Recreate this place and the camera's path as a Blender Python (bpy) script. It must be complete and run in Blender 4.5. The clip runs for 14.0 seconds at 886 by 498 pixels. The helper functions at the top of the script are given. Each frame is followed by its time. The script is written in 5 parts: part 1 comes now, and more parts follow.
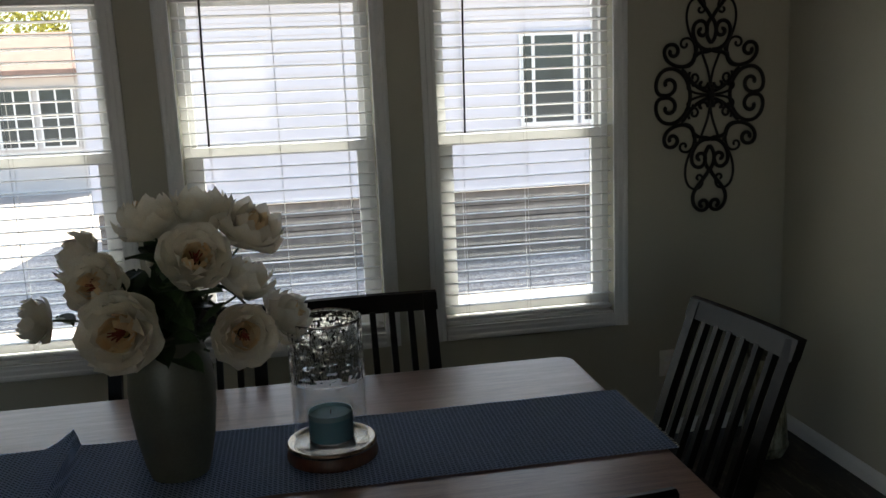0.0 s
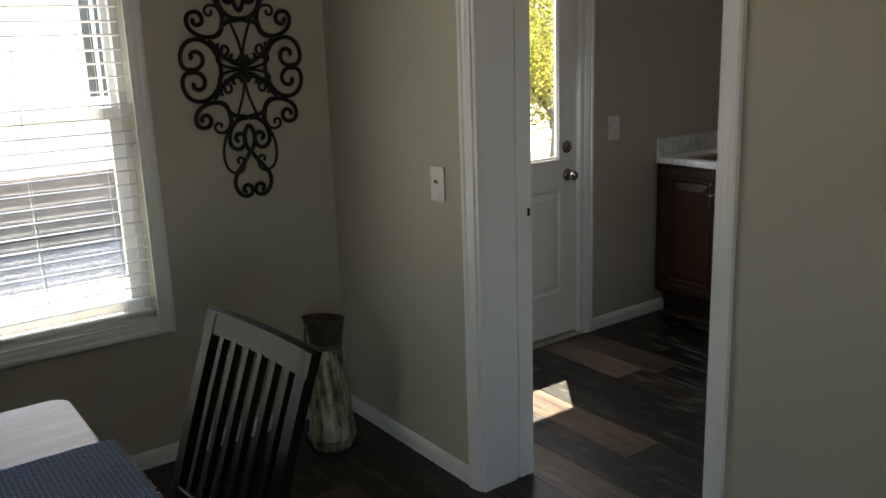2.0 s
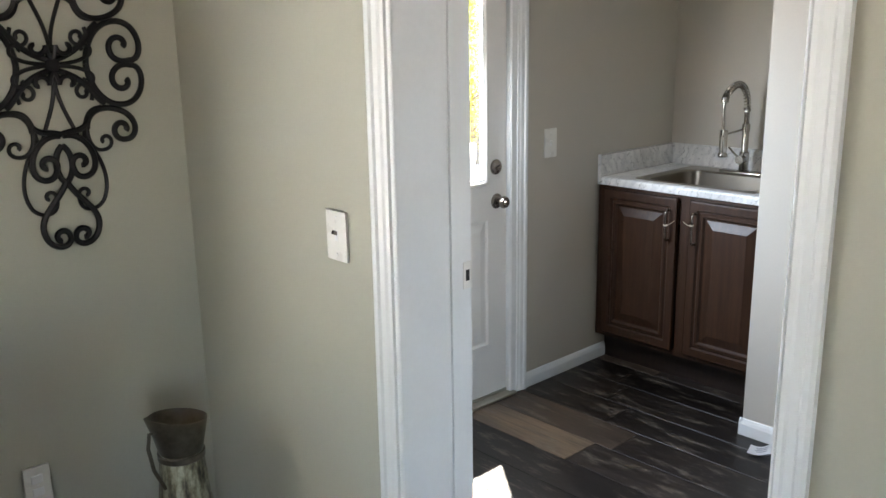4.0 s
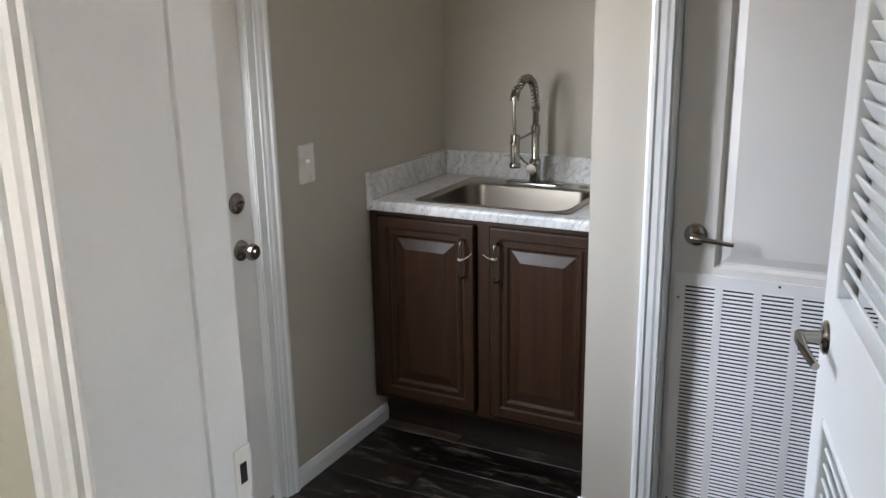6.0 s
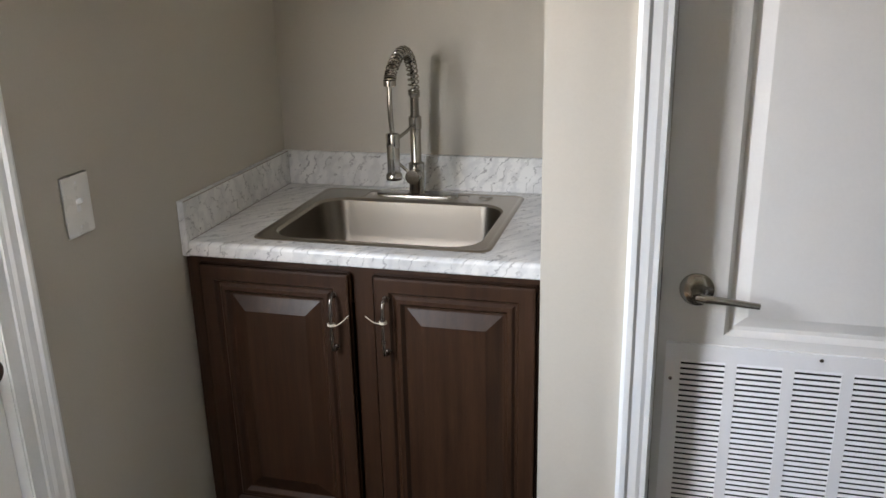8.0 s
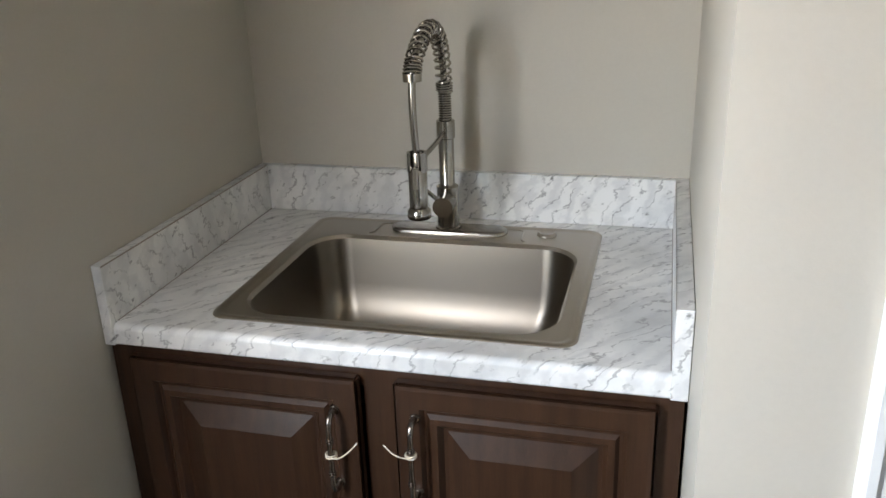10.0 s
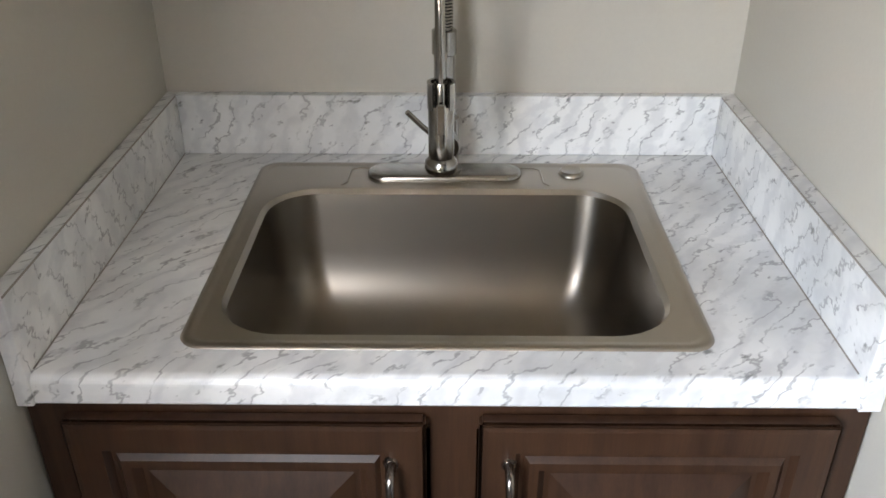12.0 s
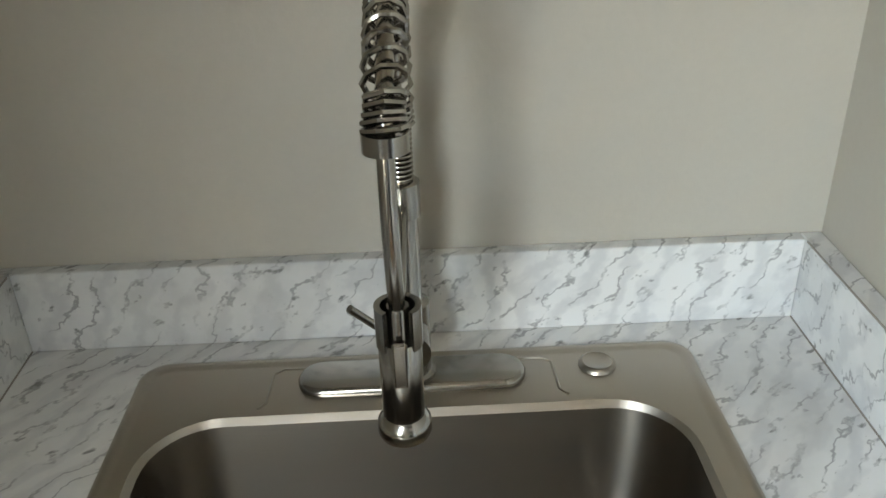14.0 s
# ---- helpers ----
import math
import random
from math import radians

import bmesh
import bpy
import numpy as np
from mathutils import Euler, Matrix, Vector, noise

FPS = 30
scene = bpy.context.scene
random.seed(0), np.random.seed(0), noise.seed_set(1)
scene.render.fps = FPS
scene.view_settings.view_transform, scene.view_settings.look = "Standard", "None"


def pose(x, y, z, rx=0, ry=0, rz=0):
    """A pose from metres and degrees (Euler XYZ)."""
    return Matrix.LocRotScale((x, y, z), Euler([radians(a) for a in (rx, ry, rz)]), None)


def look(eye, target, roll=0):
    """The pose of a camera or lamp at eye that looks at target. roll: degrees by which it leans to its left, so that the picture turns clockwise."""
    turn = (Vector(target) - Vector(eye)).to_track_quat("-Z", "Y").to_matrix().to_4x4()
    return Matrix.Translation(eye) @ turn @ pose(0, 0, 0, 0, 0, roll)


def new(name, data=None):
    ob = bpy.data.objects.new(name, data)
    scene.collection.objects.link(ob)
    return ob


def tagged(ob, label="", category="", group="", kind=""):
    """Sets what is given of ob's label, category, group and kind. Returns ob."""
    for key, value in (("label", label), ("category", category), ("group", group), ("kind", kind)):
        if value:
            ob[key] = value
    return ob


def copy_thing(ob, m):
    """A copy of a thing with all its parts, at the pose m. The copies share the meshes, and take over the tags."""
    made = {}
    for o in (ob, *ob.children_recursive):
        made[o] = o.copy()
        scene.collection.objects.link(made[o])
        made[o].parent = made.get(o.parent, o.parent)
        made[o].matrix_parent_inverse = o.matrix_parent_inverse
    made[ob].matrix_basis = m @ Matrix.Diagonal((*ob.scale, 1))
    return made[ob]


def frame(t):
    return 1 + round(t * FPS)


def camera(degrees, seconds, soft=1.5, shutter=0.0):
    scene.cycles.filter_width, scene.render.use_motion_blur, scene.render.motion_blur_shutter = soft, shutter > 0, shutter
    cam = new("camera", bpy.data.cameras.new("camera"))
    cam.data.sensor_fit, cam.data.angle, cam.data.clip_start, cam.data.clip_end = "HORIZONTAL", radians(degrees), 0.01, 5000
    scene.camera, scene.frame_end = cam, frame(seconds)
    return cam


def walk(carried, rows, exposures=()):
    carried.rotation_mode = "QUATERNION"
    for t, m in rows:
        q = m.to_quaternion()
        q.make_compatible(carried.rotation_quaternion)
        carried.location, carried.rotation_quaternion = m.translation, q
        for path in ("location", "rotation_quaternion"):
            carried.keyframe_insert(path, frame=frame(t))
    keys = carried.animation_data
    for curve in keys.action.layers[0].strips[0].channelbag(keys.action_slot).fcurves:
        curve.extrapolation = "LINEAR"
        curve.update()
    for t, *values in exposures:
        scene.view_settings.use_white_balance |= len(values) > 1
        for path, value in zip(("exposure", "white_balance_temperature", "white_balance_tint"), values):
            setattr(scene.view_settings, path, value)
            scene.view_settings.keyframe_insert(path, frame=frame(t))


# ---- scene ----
cam = camera(55.1, 14.0)
PATH = [
    (0, (-2.113, -3.425, 1.590), (-1.789, -1.487, 1.217), -2.5),
    (0.5, (-2.081, -3.416, 1.577), (-1.509, -1.548, 1.148), -2.6),
    (1, (-2.021, -3.405, 1.566), (-1.219, -1.628, 1.121), -2.9),
    (1.5, (-1.895, -3.297, 1.576), (-0.939, -1.602, 1.113), -3.6),
    (2, (-1.711, -3.172, 1.587), (-0.580, -1.592, 1.113), -2.0),
    (4.3, (-1.087, -2.285, 1.558), (0.297, -0.928, 1.068), -0.8),
    (4.5, (-1.017, -2.193, 1.552), (0.435, -0.909, 1.059), -0.5),
    (5, (-0.876, -1.963, 1.553), (0.785, -0.967, 1.054), 0.4),
    (5.5, (-0.739, -1.813, 1.545), (0.965, -0.901, 1.032), -0.5),
    (6, (-0.521, -1.676, 1.558), (1.187, -0.777, 1.034), -1.0),
    (6.5, (-0.325, -1.569, 1.546), (1.388, -0.695, 0.998), -1.1),
    (7, (-0.135, -1.363, 1.558), (1.679, -0.737, 0.994), 0.1),
    (7.5, (0.053, -1.232, 1.551), (1.887, -0.706, 0.951), -0.9),
    (7.7, (0.152, -1.197, 1.551), (1.986, -0.687, 0.938), -1.1),
    (9.8, (0.932, -0.900, 1.527), (2.743, -0.426, 0.822), -2.0),
    (10, (0.991, -0.872, 1.514), (2.793, -0.388, 0.795), -2.0),
    (10.5, (1.178, -0.745, 1.510), (2.955, -0.248, 0.740), -2.9),
    (11, (1.290, -0.659, 1.491), (3.059, -0.176, 0.692), -2.7),
    (11.5, (1.348, -0.568, 1.470), (3.103, -0.224, 0.575), -2.5),
    (12, (1.351, -0.468, 1.477), (3.095, -0.450, 0.498), -0.0),
    (12.5, (1.350, -0.424, 1.471), (3.075, -0.513, 0.462), 1.0),
    (13, (1.428, -0.445, 1.466), (3.131, -0.593, 0.428), 0.4),
    (13.5, (1.660, -0.514, 1.448), (3.427, -0.534, 0.512), -3.0),
    (14, (1.848, -0.477, 1.475), (3.606, -0.521, 0.522), -1.9),
]
EXPOSURES = [(0, 1.75, 7000, 12), (0.5, 2.35, 7050, 12), (1.0, 2.8, 7100, 13), (1.5, 2.85, 7300, 13), (2.0, 2.65, 7500, 13), (3.0, 3.5, 7300, 13), (4.3, 4.5, 6800, 18), (5.0, 4.4, 6850, 20), (5.5, 4.2, 7150, 20), (6.0, 4.1, 7200, 19), (7.5, 4.15, 7550, 20), (10.0, 4.38, 7300, 17), (11.0, 4.58, 7250, 15), (12.0, 4.65, 7250, 19), (12.5, 4.55, 7250, 21), (13.0, 4.42, 6850, 15), (13.2, 4.4, 6750, 11), (13.5, 4.4, 6700, 7), (14.0, 4.5, 7200, 10)]
walk(cam, [(t, look(eye, target, roll)) for t, eye, target, roll in PATH], EXPOSURES)


# ---- world, sun, exposure ----
SUN_TO = Vector((0.312, 0.390, 0.866))          # towards the sun
world = bpy.data.worlds.new("sky")
scene.world = world
world.use_nodes = True
wn = world.node_tree.nodes
sky = wn.new("ShaderNodeTexSky")
sky.sky_type = "NISHITA"
sky.sun_disc = False
sky.sun_elevation = math.asin(SUN_TO.z)
sky.sun_rotation = math.atan2(SUN_TO.x, SUN_TO.y)
world.node_tree.links.new(sky.outputs[0], wn["Background"].inputs[0])
wn["Background"].inputs[1].default_value = 0.15
sun_data = bpy.data.lights.new("sun", "SUN")
sun_data.energy, sun_data.angle, sun_data.color = 5.0, radians(0.5), (1.0, 0.95, 0.87)
sun = new("sun", sun_data)
sun.matrix_world = look((0, 0, 20), Vector((0, 0, 20)) - SUN_TO)


def daylight(name, x, y, z, sx, sz, power, facing):
    """An area lamp in an opening, standing in for the sky's light through it."""
    data = bpy.data.lights.new(name, "AREA")
    data.shape, data.size, data.size_y, data.energy, data.color = "RECTANGLE", sx, sz, power, (0.74, 0.87, 1.0)
    data.spread = radians(125)
    lamp = new(name, data)
    lamp.matrix_world = look((x, y, z), Vector((x, y, z)) + Vector(facing))
    return lamp


daylight("door_glass_light", 0.940, 0.036, 1.41, 0.28, 0.86, 1.0, (0.6, -1, -0.75))

# ---- materials ----
def nodes_of(name):
    m = bpy.data.materials.new(name)
    m.use_nodes = True
    return m, m.node_tree.nodes, m.node_tree.links, m.node_tree.nodes["Principled BSDF"]


def noise_node(n, l, scale, detail=4.0, stretch=(1, 1, 1), rough=0.55):
    co = n.new("ShaderNodeTexCoord")
    mp = n.new("ShaderNodeMapping")
    mp.inputs["Scale"].default_value = stretch
    l.new(co.outputs["Object"], mp.inputs[0])
    t = n.new("ShaderNodeTexNoise")
    t.inputs["Scale"].default_value, t.inputs["Detail"].default_value, t.inputs["Roughness"].default_value = scale, detail, rough
    l.new(mp.outputs[0], t.inputs["Vector"])
    return t


def ramp(n, l, source, stops):
    r = n.new("ShaderNodeValToRGB")
    e = r.color_ramp.elements
    while len(e) < len(stops):
        e.new(0.5)
    for i, (p, c) in enumerate(stops):
        e[i].position = p
        e[i].color = (*c, 1) if len(c) == 3 else c
    l.new(source, r.inputs[0])
    return r


def mix(n, l, fac, a, b, mode="MIX"):
    m = n.new("ShaderNodeMix")
    m.data_type, m.blend_type = "RGBA", mode
    for i, v in ((0, fac), (6, a), (7, b)):
        if isinstance(v, (int, float)):
            m.inputs[i].default_value = v
        elif isinstance(v, tuple):
            m.inputs[i].default_value = (*v, 1)
        else:
            l.new(v, m.inputs[i])
    return m.outputs[2]


def bump(n, l, b, height, strength, distance):
    k = n.new("ShaderNodeBump")
    k.inputs["Strength"].default_value, k.inputs["Distance"].default_value = strength, distance
    l.new(height, k.inputs["Height"])
    l.new(k.outputs[0], b.inputs["Normal"])


def scaled(c, f):
    return tuple(v * f for v in c)


def surface(name, colour, rough=0.5, metal=0.0, vary=0.08, fine=220.0, coarse=3.0, relief=0.0003, stretch=(1, 1, 1), rough_vary=0.08, spec=0.5, coat=0.0):
    """A general material: colour drifts at two scales, with fine relief and uneven gloss."""
    m, n, l, b = nodes_of(name)
    big = noise_node(n, l, coarse, 3, stretch)
    small = noise_node(n, l, fine, 3, stretch)
    c1 = ramp(n, l, big.outputs[0], [(0.25, scaled(colour, 1 - vary)), (0.75, scaled(colour, 1 + vary))])
    c2 = ramp(n, l, small.outputs[0], [(0.2, (1 - vary, 1 - vary, 1 - vary)), (0.7, (1, 1, 1))])
    l.new(mix(n, l, 1.0, c1.outputs[0], c2.outputs[0], "MULTIPLY"), b.inputs["Base Color"])
    r = ramp(n, l, big.outputs[0], [(0.3, (max(rough - rough_vary, 0.02),) * 3), (0.7, (rough + rough_vary,) * 3)])
    l.new(r.outputs[0], b.inputs["Roughness"])
    b.inputs["Metallic"].default_value = metal
    b.inputs["Specular IOR Level"].default_value = spec
    b.inputs["Coat Weight"].default_value = coat
    if relief:
        bump(n, l, b, small.outputs[0], 0.5, relief)
    return m


def wood(name, dark, light, rough=0.4, along=(1, 1, 1), scale=14.0, coat=0.0, relief=0.0004, spec=0.5, grain=0.72):
    m, n, l, b = nodes_of(name)
    g = noise_node(n, l, scale, 8, along, 0.65)
    f = noise_node(n, l, scale * 7, 4, along, 0.6)
    c = ramp(n, l, g.outputs[0], [(0.3, dark), (0.7, light)])
    d = ramp(n, l, f.outputs[0], [(0.35, (grain,) * 3), (0.6, (1, 1, 1))])
    l.new(mix(n, l, 1.0, c.outputs[0], d.outputs[0], "MULTIPLY"), b.inputs["Base Color"])
    b.inputs["Roughness"].default_value = rough
    b.inputs["Coat Weight"].default_value = coat
    b.inputs["Coat Roughness"].default_value = 0.25
    b.inputs["Specular IOR Level"].default_value = spec
    bump(n, l, b, f.outputs[0], 0.35, relief)
    return m


def plank_material(name, stops):
    m, n, l, b = nodes_of(name)
    info = n.new("ShaderNodeObjectInfo")
    base = ramp(n, l, info.outputs["Random"], stops)
    add = n.new("ShaderNodeVectorMath")
    add.operation = "ADD"
    co = n.new("ShaderNodeTexCoord")
    comb = n.new("ShaderNodeCombineXYZ")
    mul = n.new("ShaderNodeMath")
    mul.operation = "MULTIPLY"
    mul.inputs[1].default_value = 37.0
    l.new(info.outputs["Random"], mul.inputs[0])
    l.new(mul.outputs[0], comb.inputs[0])
    l.new(co.outputs["Object"], add.inputs[0])
    l.new(comb.outputs[0], add.inputs[1])
    mp = n.new("ShaderNodeMapping")
    mp.inputs["Scale"].default_value = (1, 0.07, 1)
    l.new(add.outputs[0], mp.inputs[0])
    def tex(s, d):
        t = n.new("ShaderNodeTexNoise")
        t.inputs["Scale"].default_value, t.inputs["Detail"].default_value, t.inputs["Roughness"].default_value = s, d, 0.65
        l.new(mp.outputs[0], t.inputs["Vector"])
        return t
    grain, fine = tex(26, 8), tex(120, 5)
    g = ramp(n, l, grain.outputs[0], [(0.30, (0.35, 0.34, 0.33)), (0.5, (0.9, 0.9, 0.9)), (0.70, (1.7, 1.6, 1.5))])
    f = ramp(n, l, fine.outputs[0], [(0.3, (0.6, 0.6, 0.6)), (0.6, (1, 1, 1))])
    c = mix(n, l, 1.0, mix(n, l, 1.0, base.outputs[0], g.outputs[0], "MULTIPLY"), f.outputs[0], "MULTIPLY")
    wide = n.new("ShaderNodeMapping")
    wide.inputs["Scale"].default_value = (1, 0.22, 1)
    l.new(add.outputs[0], wide.inputs[0])
    scuff = tex(20, 12)
    scuff.inputs["Roughness"].default_value = 0.78
    l.new(wide.outputs[0], scuff.inputs["Vector"])
    s = ramp(n, l, scuff.outputs[0], [(0.53, (0, 0, 0)), (0.66, (0.75, 0.75, 0.75))])
    l.new(mix(n, l, s.outputs[0], c, (0.17, 0.14, 0.11)), b.inputs["Base Color"])
    r = ramp(n, l, grain.outputs[0], [(0.3, (0.31,) * 3), (0.7, (0.48,) * 3)])
    l.new(r.outputs[0], b.inputs["Roughness"])
    b.inputs["Specular IOR Level"].default_value = 0.45
    bump(n, l, b, fine.outputs[0], 0.4, 0.0006)
    return m


def marble_material():
    m, n, l, b = nodes_of("marble_laminate")
    co = n.new("ShaderNodeTexCoord")
    warp = noise_node(n, l, 6.0, 2.5)
    sc = n.new("ShaderNodeVectorMath")
    sc.operation = "MULTIPLY_ADD"
    sc.inputs[1].default_value = (0.020, 0.020, 0.020)
    l.new(warp.outputs["Color"], sc.inputs[0])
    l.new(co.outputs["Object"], sc.inputs[2])
    def vein(scale, rot, lo, swing):
        turn = n.new("ShaderNodeMapping")
        turn.inputs["Rotation"].default_value = rot
        l.new(sc.outputs[0], turn.inputs[0])
        mp = n.new("ShaderNodeMapping")
        mp.inputs["Scale"].default_value = (0.45, 1.0, 1.0)
        l.new(turn.outputs[0], mp.inputs[0])
        t = n.new("ShaderNodeTexWave")
        t.wave_type, t.bands_direction = "BANDS", "Y"
        t.inputs["Scale"].default_value, t.inputs["Distortion"].default_value = scale, swing
        t.inputs["Detail"].default_value, t.inputs["Detail Scale"].default_value, t.inputs["Detail Roughness"].default_value = 4.0, 1.7, 0.62
        l.new(mp.outputs[0], t.inputs["Vector"])
        return ramp(n, l, t.outputs["Fac"], [(lo, (0, 0, 0)), (1.0, (1, 1, 1))]).outputs[0]
    v1 = vein(12.0, (0.0, 0.62, 0.80), 0.925, 10.0)
    v2 = vein(8.0, (0.1, 0.5, 0.70), 0.35, 9.0)
    patch = noise_node(n, l, 20.0, 6, (1, 1, 1), 0.6)
    mask = ramp(n, l, patch.outputs[0], [(0.43, (0.05, 0.05, 0.05)), (0.54, (1, 1, 1))]).outputs[0]
    cloud = noise_node(n, l, 4.5, 5)
    base = ramp(n, l, cloud.outputs[0], [(0.32, (0.54, 0.54, 0.53)), (0.6, (0.78, 0.775, 0.76))]).outputs[0]
    f0 = n.new("ShaderNodeMath")
    f0.operation = "MULTIPLY"
    f0.inputs[1].default_value = 0.66
    l.new(v1, f0.inputs[0])
    f1 = n.new("ShaderNodeMath")
    f1.operation = "MULTIPLY"
    l.new(f0.outputs[0], f1.inputs[0])
    l.new(mask, f1.inputs[1])
    c = mix(n, l, f1.outputs[0], base, (0.17, 0.168, 0.166))
    f2 = n.new("ShaderNodeMath")
    f2.operation = "MULTIPLY"
    f2.inputs[1].default_value = 0.30
    l.new(v2, f2.inputs[0])
    c = mix(n, l, f2.outputs[0], c, (0.38, 0.38, 0.395))
    lean = n.new("ShaderNodeMapping")
    lean.inputs["Rotation"].default_value = (0.0, 0.62, 0.80)
    l.new(sc.outputs[0], lean.inputs[0])
    streak = n.new("ShaderNodeMapping")
    streak.inputs["Scale"].default_value = (0.24, 1.3, 1.3)
    l.new(lean.outputs[0], streak.inputs[0])
    speck = n.new("ShaderNodeTexNoise")
    speck.inputs["Scale"].default_value, speck.inputs["Detail"].default_value = 62.0, 4.0
    l.new(streak.outputs[0], speck.inputs["Vector"])
    sp = ramp(n, l, speck.outputs[0], [(0.645, (0, 0, 0)), (0.73, (0.85,) * 3)]).outputs[0]
    l.new(mix(n, l, sp, c, (0.15, 0.146, 0.14)), b.inputs["Base Color"])
    b.inputs["Roughness"].default_value = 0.32
    return m


def steel(name, rough=0.27, colour=(0.55, 0.53, 0.50), along=(1, 60, 60), relief=0.00006, brushed=0.3, turn=0.0, brush=None):
    m, n, l, b = nodes_of(name)
    if brush:
        way = n.new("ShaderNodeCombineXYZ")
        for k in range(3):
            way.inputs[k].default_value = brush[k]
        l.new(way.outputs[0], b.inputs["Tangent"])
    t = noise_node(n, l, 9.0, 5, along, 0.6)
    c = ramp(n, l, t.outputs[0], [(0.3, scaled(colour, 0.992)), (0.7, colour)])
    l.new(c.outputs[0], b.inputs["Base Color"])
    b.inputs["Metallic"].default_value = 1.0
    r = ramp(n, l, t.outputs[0], [(0.3, (rough - 0.004,) * 3), (0.7, (rough + 0.004,) * 3)])
    l.new(r.outputs[0], b.inputs["Roughness"])
    b.inputs["Anisotropic"].default_value = brushed
    b.inputs["Anisotropic Rotation"].default_value = turn
    bump(n, l, b, t.outputs[0], 0.25, relief)
    return m


def glass_material(name, rough=0.0, tint=(1, 1, 1), pebble=0.0):
    m, n, l, b = nodes_of(name)
    b.inputs["Base Color"].default_value = (*tint, 1)
    b.inputs["Transmission Weight"].default_value = 1.0
    b.inputs["Roughness"].default_value = rough
    b.inputs["IOR"].default_value = 1.45
    if pebble:
        v = n.new("ShaderNodeTexVoronoi")
        v.inputs["Scale"].default_value = 90
        v.feature = "SMOOTH_F1"
        co = n.new("ShaderNodeTexCoord")
        mp = n.new("ShaderNodeMapping")
        mp.inputs["Scale"].default_value = (1, 1, 0.42)
        l.new(co.outputs["Object"], mp.inputs[0])
        l.new(mp.outputs[0], v.inputs["Vector"])
        bump(n, l, b, v.outputs["Distance"], 1.0, pebble)
    return m


def thin_glass(name, tint):
    """A thin clear sheet: light passes straight through, with a glossy face."""
    m, n, l, b = nodes_of(name)
    tr = n.new("ShaderNodeBsdfTransparent")
    tr.inputs[0].default_value = (*tint, 1)
    gl = n.new("ShaderNodeBsdfGlossy")
    gl.inputs["Roughness"].default_value = 0.02
    lw = n.new("ShaderNodeLayerWeight")
    lw.inputs[0].default_value = 0.5
    fr = ramp(n, l, lw.outputs["Facing"], [(0.0, (0.04, 0.04, 0.04)), (0.6, (0.07, 0.07, 0.07)), (0.85, (0.22, 0.22, 0.22)), (1.0, (0.9, 0.9, 0.9))])
    mx = n.new("ShaderNodeMixShader")
    l.new(fr.outputs[0], mx.inputs[0])
    l.new(tr.outputs[0], mx.inputs[1])
    l.new(gl.outputs[0], mx.inputs[2])
    l.new(mx.outputs[0], n["Material Output"].inputs[0])
    return m


def weave_material():
    m, n, l, b = nodes_of("woven_runner")
    co = n.new("ShaderNodeTexCoord")
    mp = n.new("ShaderNodeMapping")
    mp.inputs["Rotation"].default_value = (0, 0, radians(45))
    l.new(co.outputs["Object"], mp.inputs[0])
    ck = n.new("ShaderNodeTexBrick")
    ck.inputs["Scale"].default_value = 22
    ck.inputs["Mortar Size"].default_value = 0.058
    ck.inputs["Color1"].default_value = (0.012, 0.040, 0.125, 1)
    ck.inputs["Color2"].default_value = (0.022, 0.068, 0.20, 1)
    ck.inputs["Mortar"].default_value = (0.46, 0.59, 0.84, 1)
    ck.inputs["Brick Width"].default_value = 0.34
    ck.inputs["Row Height"].default_value = 0.17
    l.new(mp.outputs[0], ck.inputs["Vector"])
    fine = noise_node(n, l, 300, 3)
    d = ramp(n, l, fine.outputs[0], [(0.3, (0.6, 0.6, 0.6)), (0.7, (1.1, 1.1, 1.1))])
    l.new(mix(n, l, 1.0, ck.outputs[0], d.outputs[0], "MULTIPLY"), b.inputs["Base Color"])
    b.inputs["Roughness"].default_value = 0.9
    b.inputs["Specular IOR Level"].default_value = 0.1
    bump(n, l, b, ck.outputs["Fac"], 0.6, 0.001)
    return m


def stone_ground(name, a, c, scale, relief):
    m, n, l, b = nodes_of(name)
    v = n.new("ShaderNodeTexVoronoi")
    v.inputs["Scale"].default_value = scale
    co = n.new("ShaderNodeTexCoord")
    l.new(co.outputs["Object"], v.inputs["Vector"])
    big = noise_node(n, l, 0.7, 5)
    hue = ramp(n, l, v.outputs["Color"], [(0.1, a), (0.9, c)])
    drift = ramp(n, l, big.outputs[0], [(0.3, (0.75, 0.73, 0.7)), (0.7, (1.1, 1.1, 1.1))])
    l.new(mix(n, l, 1.0, hue.outputs[0], drift.outputs[0], "MULTIPLY"), b.inputs["Base Color"])
    b.inputs["Roughness"].default_value = 0.95
    bump(n, l, b, v.outputs["Distance"], 0.8, relief)
    return m


